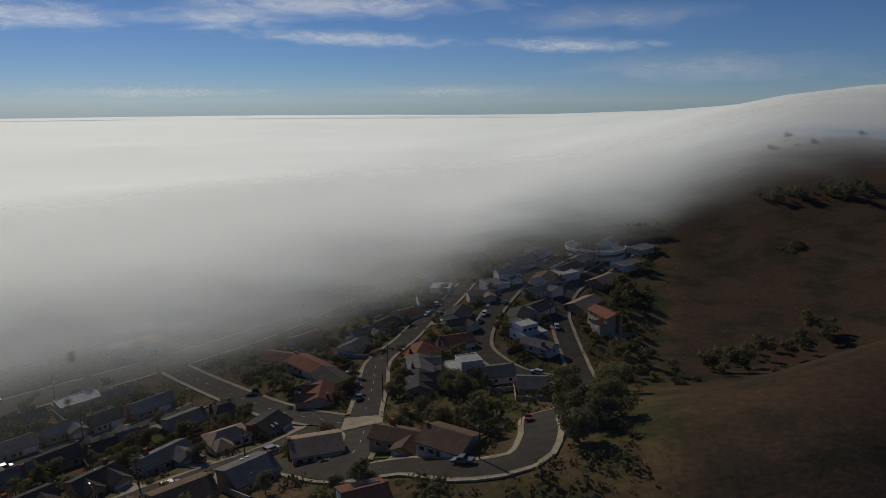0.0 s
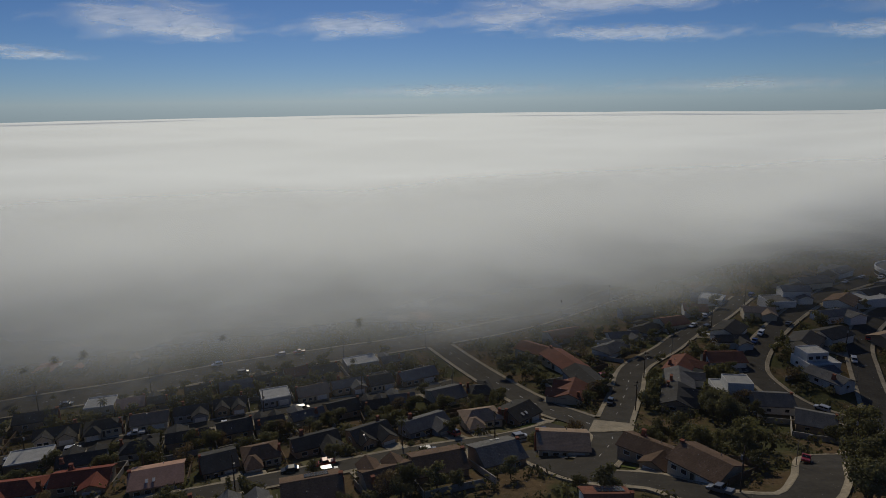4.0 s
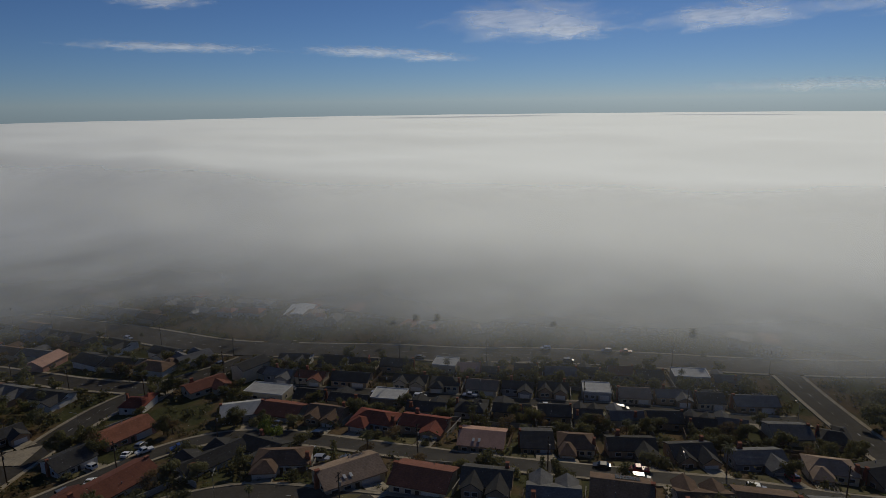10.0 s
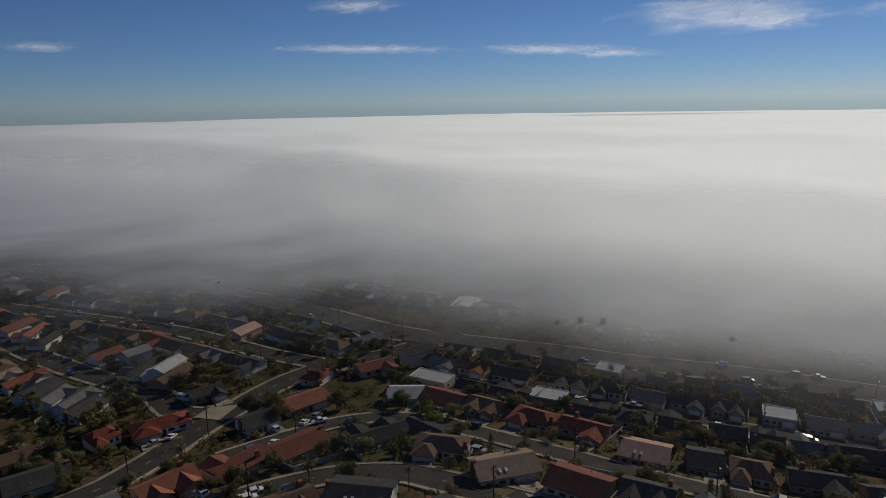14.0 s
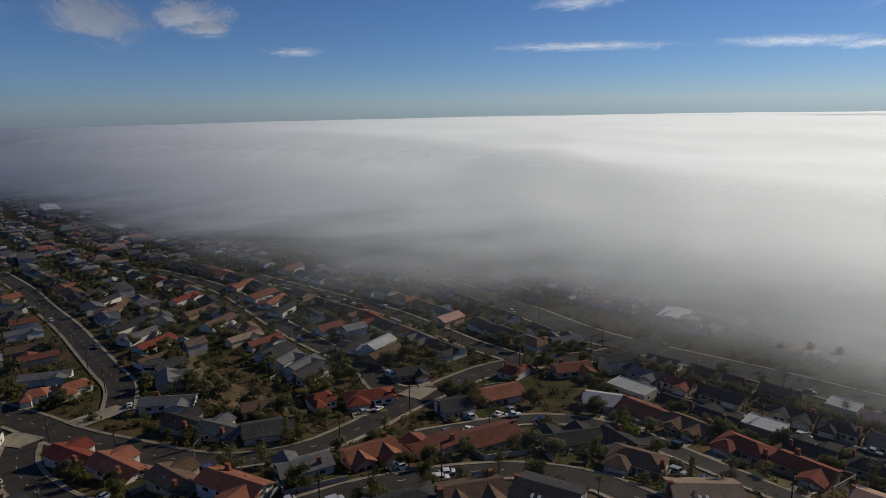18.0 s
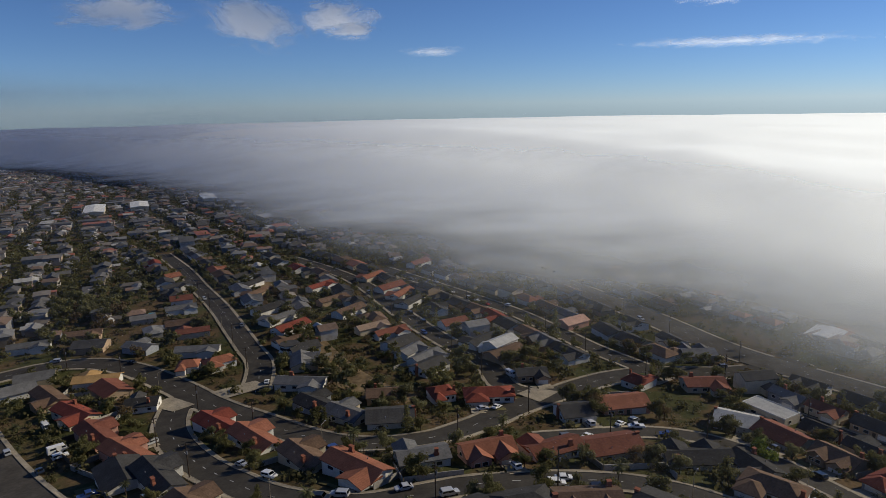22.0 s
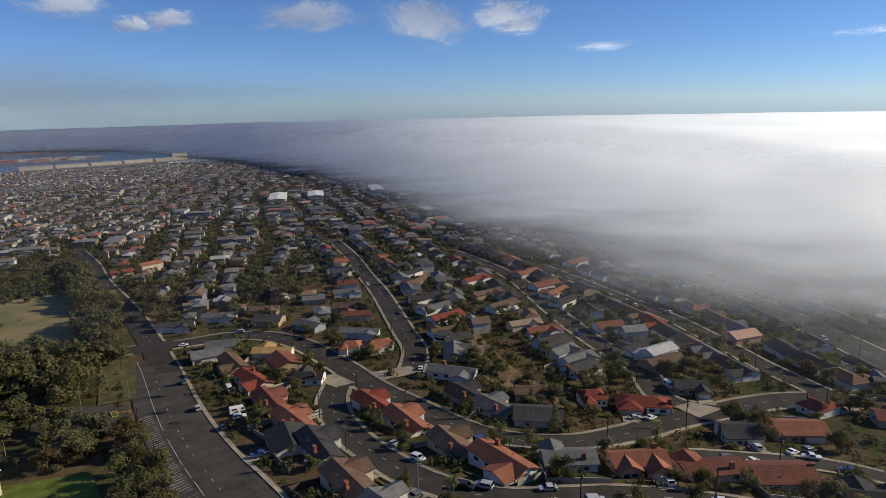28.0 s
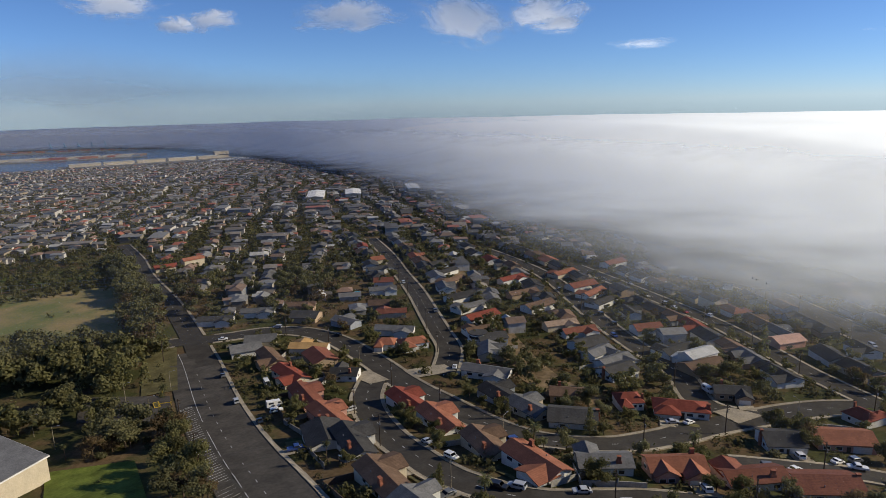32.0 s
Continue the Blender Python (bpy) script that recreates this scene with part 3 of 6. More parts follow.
house(-110, 164, -132, "L", "g", "c", 0.70, 0.78)
house(-101, 172, -133, "G", "k", "t", 0.72, 0.78)
house(-92, 178, -144, "D", "k", "g", 0.60, 0.78)
house(-86, 186, -145, "L", "g", "t", 0.60, 0.78)
house(-72, 193, -134, "G", "g", "c", 0.77, 0.95)
house(-62, 201, -150, "H", "k", "t", 0.60, 0.95)
house(-226, 99, 35, "L", "g", "g", 0.82, 0.78)
house(-215, 107, 38, "L", "m", "c", 0.79, 0.78)
house(-202, 118, 39, "G", "k", "t", 0.98, 0.78)
house(-183, 132, 40, "D", "k", "c", 0.86, 0.78)
house(-172, 140, 43, "H", "k", "c", 0.73, 0.78)
house(-161, 149, 38, "G", "t", "c", 0.77, 0.78)
house(-151, 157, 39, "L", "k", "g", 0.74, 0.78)
house(-142, 166, 40, "D", "k", "t", 0.71, 0.78)
house(-132, 178, 42, "F", "w", "g", 0.69, 0.78)
house(-121, 185, 45, "G", "t", "c", 0.73, 0.78)
house(-111, 194, 44, "L", "g", "t", 0.79, 0.78)
house(-102, 202, 44, "G", "k", "c", 0.61, 0.78)
house(-91, 212, 47, "G", "g", "t", 0.96, 0.78)
house(-226, 124, -141, "G", "k", "g", 0.78, 0.78)
house(-216, 133, -141, "L", "k", "c", 0.76, 0.78)
house(-204, 141, -140, "G", "k", "t", 0.87, 0.78)
house(-191, 156, -143, "F", "w", "c", 0.68, 0.78)
house(-180, 159, -137, "G", "p", "t", 0.60, 0.78)
house(-172, 165, -137, "L", "k", "c", 0.60, 0.78)
house(-164, 175, -137, "G", "k", "g", 0.60, 0.78)
house(-153, 183, -137, "G", "g", "t", 0.79, 0.78)
house(-146, 194, -135, "L", "k", "g", 0.67, 0.78)
house(-139, 202, -136, "G", "m", "c", 0.61, 0.78)
house(-129, 207, -135, "G", "k", "t", 0.66, 0.78)
house(-120, 221, -137, "F", "w", "c", 0.93, 0.78)
house(-109, 228, -138, "L", "g", "t", 0.66, 0.78)
house(-46, 279, -137, "G", "m", "c", 1.11, 0.95)
house(-19, 274, 29, "L", "g", "w", 0.90, 0.95)
house(-53, 254, -22, "G", "m", "w", 1.05, 0.95)
house(-39, 240, -47, "G", "m", "c", 1.30, 0.95)
house(-27, 218, 126, "G", "k", "g", 1.22, 0.95)
house(-3, 143, -23, "L", "b", "t", 0.91, 0.95)
house(9, 135, -34, "G", "b", "c", 0.80, 0.95)
house(-9, 111, -160, "G", "m", "w", 0.60, 0.95)
house(19, 245, 19, "G", "m", "w", 0.89, 0.95)
house(20, 215, -166, "M", "w", "w", 0.83, 0.95)
house(31, 209, -168, "G", "g", "w", 0.76, 0.95)
house(41, 196, 173, "G", "g", "t", 0.69, 0.95)
house(50, 250, 26, "M", "w", "w", 0.84, 0.95)
house(53, 238, 136, "L", "g", "w", 0.91, 0.95)
house(-0, 294, 38, "G", "m", "c", 0.84, 0.95)
house(10, 314, 8, "G", "m", "w", 0.72, 0.95)
house(18, 330, -12, "F", "w", "w", 0.75, 0.95)
house(36, 301, 7, "L", "t", "c", 0.87, 0.95)
house(45, 318, 22, "F", "g", "w", 0.86, 0.95)
house(53, 325, 14, "T", "g", "w", 0.94, 0.95)
house(64, 352, 33, "G", "g", "c", 1.12, 0.95)
house(83, 332, 33, "F", "w", "w", 1.30, 0.95)
house(67, 304, 34, "L", "g", "w", 1.30, 0.95)
house(89, 343, 43, "G", "k", "w", 1.30, 0.95)
house(106, 328, -136, "G", "t", "t", 1.30, 0.95)
house(130, 361, -147, "F", "g", "w", 1.30, 0.95)
house(151, 393, -146, "F", "g", "c", 1.27, 0.95)
house(60, 280, 45, "G", "k", "w", 0.90, 0.95)
house(84, 289, -135, "G", "t", "t", 1.25, 0.95)
house(23, 264, 21, "L", "k", "w", 0.84, 0.95)
house(-17, 317, -153, "G", "k", "g", 1.02, 0.95)
house(-225, -82, 91, "L", "g", "w", 1.30, 0.95)
house(-211, -46, 102, "L", "b", "t", 0.82, 0.95)
house(-214, -25, 115, "H", "r", "w", 0.60, 0.95)
house(-214, -8, 99, "H", "r", "w", 1.19, 0.95)
house(-211, 38, 106, "G", "o", "p", 1.14, 0.95)
house(-239, 8, 102, "L", "k", "t", 0.83, 0.95)
house(-200, 21, 107, "G", "k", "w", 0.76, 0.95)
house(-237, 49, -133, "H", "r", "w", 0.60, 0.95)
house(-246, -139, 108, "H", "o", "w", 0.60, 0.95)
house(-251, -127, 134, "H", "o", "w", 0.88, 0.95)
house(-266, -145, 103, "L", "g", "w", 1.30, 0.85)
house(-295, -162, -61, "L", "m", "c", 1.07, 0.85)
house(-307, -174, -64, "G", "b", "t", 1.07, 0.85)
house(-334, -189, 126, "L", "g", "w", 1.12, 0.85)
house(-355, -200, -60, "G", "m", "w", 0.85, 0.85)
house(-386, -220, 142, "L", "k", "w", 1.22, 0.85)
house(-415, -239, 141, "G", "o", "c", 0.71, 0.85)
round_tower(house(-271, -96, -48, "G", "k", "g", 0.93, 0.85, True), 6.0, -2.5)
house(-303, -113, -31, "G", "r", "w", 1.30, 0.85)
house(-282, -106, -43, "L", "b", "w", 1.05, 0.85)
house(-319, -126, -28, "L", "g", "w", 1.30, 0.85)
house(-336, -138, -30, "G", "k", "w", 1.24, 0.85)
house(-371, -159, -18, "L", "b", "t", 1.30, 0.85)
house(-393, -173, -18, "L", "k", "w", 1.30, 0.85)
house(-416, -187, -24, "G", "k", "g", 1.30, 0.85)
house(-303, -70, 132, "L", "t", "c", 1.15, 0.85)
house(-295, -59, 132, "L", "m", "w", 1.15, 0.85)
house(-279, -52, 142, "G", "k", "w", 1.07, 0.95)
house(-267, -44, 152, "L", "g", "w", 0.95, 0.95)
house(-355, -105, 142, "L", "b", "t", 1.30, 0.85)
house(-333, -90, 150, "G", "b", "w", 1.30, 0.85)
house(-387, -122, 150, "L", "r", "w", 1.30, 0.85)
house(-416, -96, -28, "L", "o", "c", 1.30, 0.85)
house(-386, -77, -37, "G", "m", "w", 1.30, 0.85)
house(-371, -68, -20, "L", "o", "w", 1.30, 0.85)
house(-354, -59, -22, "L", "k", "w", 1.30, 0.85)
house(-313, -30, -55, "G", "m", "w", 0.94, 0.85)
house(-285, -15, -37, "L", "k", "w", 1.20, 0.95)
house(-275, -6, -39, "T", "w", "w", 1.14, 0.95)
house(-267, -3, -44, "G", "b", "t", 1.18, 0.95)
house(-258, -36, 146, "L", "g", "w", 1.09, 0.95)
house(-247, -34, 143, "G", "k", "w", 0.96, 0.95)
house(-459, -69, -29, "G", "m", "w", 1.30, 0.85)
house(-318, 31, -50, "G", "p", "p", 1.00, 0.85)
house(-250, -245, 119, "L", "k", "w", 1.24, 0.85)
house(-270, -233, 120, "L", "g", "w", 1.21, 0.85)
house(-288, -217, 115, "L", "b", "t", 1.11, 0.85)
house(-346, -383, -32, "G", "r", "c", 1.07, 0.85)
house(-366, -376, -22, "T", "o", "c", 1.20, 0.85)
house(-377, -354, -29, "L", "k", "w", 1.30, 0.85)
house(-219, -198, 136, "G", "g", "w", 0.93, 0.95)
house(-207, -136, -73, "L", "k", "w", 0.77, 0.95)
house(86, 266, -72, "T", "o", "c", 1.1, 1.0, True, 1.5)


def crescent():
    """The pale curved building at the top of the spur."""
    root = new("crescent_building")
    z = ground(117, 386)
    for name, r0, r1, z0, z1, m in (("wall", 11.0, 18.6, -5, 4.6, WALLS["w"][0]), ("roof", 11.2, 18.4, 4.6, 4.75, ROOFS["g"][0]), ("parapet", 18.4, 18.9, 4.3, 5.3, TRIM), ("window_band", 18.55, 18.75, 1.6, 3.2, GLASS)):
        verts, faces, n = [], [], 25
        for k in range(n):
            a = radians(120 + 235 * k / (n - 1))
            for r in (r0, r1):
                for h in (z0, z1):
                    verts.append((math.cos(a) * r, math.sin(a) * r, h))
        for k in range(n - 1):
            b, c = 4 * k, 4 * k + 4
            faces += [(b, b + 1, c + 1, c), (b + 2, c + 2, c + 3, b + 3), (b + 1, b + 3, c + 3, c + 1)]
        faces += [(0, 2, 3, 1), (4 * n - 4, 4 * n - 3, 4 * n - 1, 4 * n - 2)]
        raw(name, verts, faces, m, root)
    root.matrix_basis = pose(119, 390, z, 0, 0, 0)
    tagged(root, "pale curved two-level building with a flat grey roof", "building")
    HOUSES.append((119, 390, 0, "F", 1.0))


crescent()

# ---- the rest of each street, lot by lot ----
lots("upper_street", 1, 22, 420, 16.5, "kbkgkbrkgk")
lots("upper_street", -1, 22, 420, 16.5, "gkbokkbgkg")
lots("middle_street", 1, 30, 420, 16.5, "kkgbkrbkko")
lots("middle_street", -1, 30, 420, 16.5, "bkmkobkkgk")
lots("long_street", 1, 12, 420, 16.5, "kkgbkrbkkk")
lots("long_street", -1, 12, 420, 16.5, "bkkkgbmkkk")
lots("curving_road", 1, 60, 600, 17, "kgbkgmkb")
lots("curving_road", -1, 30, 600, 17, "kgbkgmkb")
lots("lower_street", -1, 60, 300, 17, "kbgkbk")
lots("valley_street", 1, 5, 300, 15, "kkbkgkkbgk", back=4)
lots("valley_street", -1, 5, 300, 15, "kkbtbkgkkb", back=4)
lots("lower_valley_street", 1, 5, 300, 14.5, "kgkwbkkbkg", back=3)
lots("lower_valley_street", -1, 5, 300, 14.5, "kbkgkwkbkk", back=3)
lots("avenue", -1, 120, 640, 15, "kgbkkwkb", back=3)
lots("avenue", 1, 20, 330, 16, "kgbkkbkb", back=3)
lots("park_street", -1, 250, 600, 17, "bkkrbkgk")
lots("spur_street", 1, 30, 190, 16, "mkkg")
lots("spur_street", -1, 30, 190, 16, "kgmk")
lots("ridge_street", 1, 10, 170, 16, "gkwk", back=2)
lots("ridge_street", -1, 10, 170, 16, "gkwk", back=2)
lots("hill_street", -1, 10, 150, 16, "gkbo", back=2)


# ---- driveways and front lawns ----
LAWN = surface("watered_lawn", (0.075, 0.1, 0.014), (0.13, 0.155, 0.032), 0.9, 0.95, 0.4, 0.3, each=0.3)
DRY_LAWN = surface("dry_lawn", (0.085, 0.078, 0.034), (0.15, 0.13, 0.06), 0.9, 0.95, 0.4, 0.3, each=0.2)


def drape(name, corners, up, material, label, category, cells=6):
    """A patch between four corners (x, y), laid on the ground."""
    a, b, c, d = [Vector(q) for q in corners]
    verts, faces, n = [], [], cells + 1
    for i in range(n):
        for j in range(n):
            p = a.lerp(b, i / cells).lerp(d.lerp(c, i / cells), j / cells)
            verts.append((p.x, p.y, ground(p.x, p.y) + up))
    for i in range(cells):
        for j in range(cells):
            k = i * n + j
            faces.append((k, k + n, k + n + 1, k + 1))
    return tagged(raw(name, verts, faces, material), label, category, kind="structure")


GARAGE_AT = {"L": 3.9, "H": -3.9, "G": 3.6, "D": 3.8, "F": 3.6, "M": 3.6, "T": 3.2}
CAR_SPOTS = []


def build_fronts():
    r = random.Random(3)
    for x, y, turn, kind, lx in HOUSES:
        if math.hypot(x, y) > 430:
            continue
        a = radians(turn)
        fx, fy, sx, sy = math.sin(a), -math.cos(a), math.cos(a), math.sin(a)
        g = GARAGE_AT[kind] * lx
        gx, gy = x + sx * g, y + sy * g
        far = 5.5
        while far < 17 and to_road(gx + fx * far, gy + fy * far) > 0.4:
            far += 0.5
        if far >= 17:
            continue
        at = lambda u, v: (gx + sx * u + fx * v, gy + sy * u + fy * v)
        drape("driveway", (at(-2.6, 5.6), at(2.6, 5.6), at(2.9, far), at(-2.9, far)), 0.36, CONCRETE, "pale concrete driveway up to a garage", "driveway", 3)
        if far > 9 and r.random() < 0.35:
            CAR_SPOTS.append((*at(r.uniform(-1, 1), 5.8 + 3.0), turn + 90))
        if far > 8:
            s = -1 if g > 0 else 1
            green = r.random() < 0.3
            drape("front_lawn", (at(s * 3.2, 6.2), at(s * 9.5, 6.2), at(s * 9.5, far - 2.4), at(s * 3.2, far - 2.4)), 0.3, LAWN if green else DRY_LAWN,
                  "watered green front lawn" if green else "patchy dry front lawn", "lawn", 3)


build_fronts()
BLOCK_WALL = surface("garden_wall_block", (0.26, 0.24, 0.21), (0.4, 0.38, 0.34), 0.5, 0.9, 0.2, 0.2, each=0.3)
FENCE_WOOD = surface("fence_wood", (0.1, 0.07, 0.05), (0.18, 0.13, 0.09), 0.3, 0.9, 0.2, 0.2, each=0.2)


def wall_along(p, q, high, material, label):
    """A thin garden wall from p to q that follows the ground."""
    p, q = Vector(p), Vector(q)
    side = (q - p).normalized()
    side = Vector((-side.y, side.x)) * 0.1
    n = max(2, int((q - p).length / 4))
    verts, faces = [], []
    for k in range(n + 1):
        c = p.lerp(q, k / n)
        z = ground(c.x, c.y)
        for s, up in ((-1, -0.5), (-1, high), (1, high), (1, -0.5)):
            verts.append((c.x + side.x * s, c.y + side.y * s, z + up))
    for k in range(n):
        for j in range(3):
            faces.append((4 * k + j, 4 * k + j + 1, 4 * k + j + 5, 4 * k + j + 4))
    faces += [(0, 1, 2, 3), (4 * n + 3, 4 * n + 2, 4 * n + 1, 4 * n)]
    tagged(raw("garden_wall", verts, faces, material), label, "wall", "walls between gardens")


def build_walls():
    r = random.Random(9)
    for x, y, turn, kind, lx in HOUSES:
        if math.hypot(x, y) > 300:
            continue
        a = radians(turn)
        at = lambda u, v: (x + math.cos(a) * u + math.sin(a) * v, y + math.sin(a) * u - math.cos(a) * v)
        e = 7.7 * lx + 0.8
        block = r.random() < 0.6
        m, label = (BLOCK_WALL, "pale concrete-block garden wall beside a house") if block else (FENCE_WOOD, "brown wooden garden fence beside a house")
        runs = [(at(e, 3), at(e, -13))]
        if r.random() < 0.7:
            runs.append((at(-e, -13), at(e - 0.3, -13)))
        for p, q in runs:
            if min(to_road(*p), to_road(*q)) > 1.5 and all(math.hypot((p[0] + q[0]) / 2 - h[0], (p[1] + q[1]) / 2 - h[1]) > 5.5 for h in HOUSES):
                wall_along(p, q, 1.7, m, label)


build_walls()


# ---- park beside the wide street ----
def field_look(node):
    at = node("NewGeometry").outputs["Position"]
    fine = node("TexNoise", i_Vector=at, i_Scale=0.9, i_Detail=5.0).outputs[0]
    broad = node("TexNoise", i_Vector=at, i_Scale=0.035, i_Detail=4.0, i_Roughness=0.6).outputs[0]
    green = ramp(node, fine, (0.3, (0.085, 0.1, 0.022)), (0.7, (0.14, 0.15, 0.042)))
    straw = ramp(node, fine, (0.3, (0.18, 0.135, 0.05)), (0.7, (0.27, 0.2, 0.085)))
    col = node("MixRGB", i_0=ramp(node, broad, (0.42, (0, 0, 0)), (0.62, (1, 1, 1))), i_1=green, i_2=straw).outputs[0]
    return node("BsdfPrincipled", i_Base_Color=col, i_Roughness=0.95).outputs[0]


FIELD = shader("worn_field_grass", field_look)
drape("playing_field", ((-252, -445), (-312, -352), (-219, -264), (-180, -331)), 0.3, FIELD, "large playing field of patchy dry grass", "field", 14)
drape("lawn", ((-300, -512), (-345, -440), (-314, -404), (-258, -451)), 0.3, LAWN, "green mown park lawn", "lawn", 10)
drape("lawn", ((-108, -178), (-121, -156), (-99, -125), (-92, -155)), 0.3, LAWN, "green mown lawn beside a school hall", "lawn", 8)
drape("parking_lot", ((-156, -227), (-168, -192), (-149, -170), (-138, -205)), 0.3, OLD_ASPHALT, "grey asphalt parking lot among trees", "parking lot", 8)
drape("bare_soil", ((-207, -250), (-216, -238), (-174, -194), (-164, -203)), 0.28, DRY_LAWN, "strip of bare dry soil beside the street", "ground", 8)


def stall_lines():
    """Slanted parking bays along the park side of the wide street."""
    w, line, _, _ = ROADS["park_street"]
    verts, faces = [], []
    for x, y, wx, wy in glide([q[:2] for q in line[2:28]], 2.0):
        nx, ny = -wy, wx
        base = len(verts)
        for a, b in ((0, w / 2 - 0.4), (2.4, w / 2 - 5.2), (2.55, w / 2 - 5.2), (0.15, w / 2 - 0.4)):
            px, py = x + wx * a + nx * b, y + wy * a + ny * b
            verts.append((px, py, ground(px, py) + 0.3))
        faces.append((base, base + 1, base + 2, base + 3))
    for i in range(len(line) - 1):
        base = len(verts)
        for (x, y, wx, wy), o in ((line[i], 4.0), (line[i + 1], 4.0), (line[i + 1], 4.22), (line[i], 4.22)):
            px, py = x - wy * o, y + wx * o
            verts.append((px, py, ground(px, py) + 0.29))
        faces.append((base, base + 1, base + 2, base + 3))
    tagged(raw("parking_bay_lines", verts, faces, PAINT_WHITE), "white slanted parking bay lines on asphalt", "marking", kind="stuff")


stall_lines()


def school_hall():
    root = new("school_hall")
    a, b, c = Vector((-105, -171)), Vector((-110, -226)), Vector((-58, -168))
    d = b + c - a
    z = ground(-106, -168) + 0.3
    wall, roof, eave = bmesh.new(), bmesh.new(), bmesh.new()
    for bm, grow, z0, z1 in ((wall, 0.0, -4, 6.9), (roof, 0.5, 7.25, 7.4), (eave, 0.8, 6.9, 7.25)):
        mid = (a + b + c + d) / 4
        ring = [q + (q - mid).normalized() * grow for q in (a, b, d, c)]
        lo = [bm.verts.new((q.x, q.y, z + z0)) for q in ring]
        hi = [bm.verts.new((q.x, q.y, z + z1)) for q in ring]
        for i in range(4):
            bm.faces.new((lo[i], lo[(i + 1) % 4], hi[(i + 1) % 4], hi[i]))
        bm.faces.new(hi)
        bm.faces.new(lo[::-1])
        bmesh.ops.recalc_face_normals(bm, faces=bm.faces[:])
    part("wall", wall, WALLS["c"][0], root)
    part("roof", roof, ROOFS["g"][0], root)
    part("eave", eave, TRIM, root)
    tagged(root, "large cream hall with a flat grey roof", "hall")


school_hall()


drape("street_apron", ((-214, -108), (-228, -96), (-234, -104), (-221, -117)), 0.46, CONCRETE, "pale concrete apron at a street mouth", "pavement", 6)
drape("street_apron", ((-217, -131), (-209, -117), (-202, -122), (-208, -135)), 0.46, CONCRETE, "pale concrete apron at a street mouth", "pavement", 6)
drape("street_apron", ((-214, 10), (-226, 18), (-229, 8), (-222, 2)), 0.46, CONCRETE, "pale concrete apron at a street mouth", "pavement", 6)
drape("street_apron", ((-20, 168), (-8, 172), (-8, 180), (-20, 182)), 0.52, CONCRETE, "pale concrete apron at a street mouth", "pavement", 6)


def field_fence():
    root = new("field_fence")
    a, b = Vector((-250, -450)), Vector((-316, -350))
    n = 24
    for k in range(n + 1):
        p = a.lerp(b, k / n)
        bm = bmesh.new()
        tube(bm, p.x, p.y, ground(p.x, p.y) - 0.5, ground(p.x, p.y) + 6.0, 0.09, 0.09, 6)
        part("post", bm, STEEL, root)
    for h in (0.6, 3.0, 5.9):
        bm = bmesh.new()
        for k in range(n):
            p, q = a.lerp(b, k / n), a.lerp(b, (k + 1) / n)
            z0, z1 = ground(p.x, p.y) + h, ground(q.x, q.y) + h
            bm.faces.new([bm.verts.new(v) for v in ((p.x, p.y, z0 - 0.05), (q.x, q.y, z1 - 0.05), (q.x, q.y, z1 + 0.05), (p.x, p.y, z0 + 0.05))])
        bmesh.ops.remove_doubles(bm, verts=bm.verts[:], dist=0.01)
        bmesh.ops.solidify(bm, geom=bm.faces[:], thickness=0.06)
        part("rail", bm, STEEL, root)
    tagged(root, "tall grey post-and-rail fence along the playing field", "fence")


def goal():
    root = new("football_goal")
    for name, c in (("post", (-3.6, -0.07, 0, -3.46, 0.07, 2.4)), ("post", (3.46, -0.07, 0, 3.6, 0.07, 2.4)), ("crossbar", (-3.6, -0.07, 2.4, 3.6, 0.07, 2.54))):
        bm = bmesh.new()
        box(bm, *c)
        part(name, bm, TRIM, root)
    root.matrix_basis = pose(-296, -366, ground(-296, -366) + 0.3, 0, 0, 60)
    tagged(root, "white football goal at the edge of the field", "goal")


YELLOW = surface("yellow_paint", (0.45, 0.3, 0.03), (0.6, 0.42, 0.05), 0.3, 0.6, 0.2, 0.0)


def barrier(x, y, turn):
    root = new("barrier")
    for u in (-2.2, 2.2):
        bm = bmesh.new()
        tube(bm, u, 0, -0.3, 1.1, 0.09, 0.09, 6)
        part("post", bm, YELLOW, root)
    bm = bmesh.new()
    box(bm, -2.6, -0.06, 0.85, 2.6, 0.06, 1.05)
    part("bar", bm, YELLOW, root)
    root.matrix_basis = pose(x, y, ground(x, y) + 0.3, 0, 0, turn)
    tagged(root, "yellow steel vehicle barrier in the parking lot", "barrier", "parking lot barriers")


def pool(x, y, turn, l, w):
    root = new("swimming_pool")
    bm = bmesh.new()
    box(bm, -l / 2 + 0.4, -w / 2 + 0.4, 0.2, l / 2 - 0.4, w / 2 - 0.4, 0.36)
    part("water", bm, POOL, root)
    bm = bmesh.new()
    rim(bm, -l / 2, -w / 2, l / 2, w / 2, -0.4, 0.5, 0.4)
    part("coping", bm, CONCRETE, root)
    root.matrix_basis = pose(x, y, ground(x, y) + 0.1, 0, 0, turn)
    tagged(root, "small bright blue garden swimming pool", "pool")


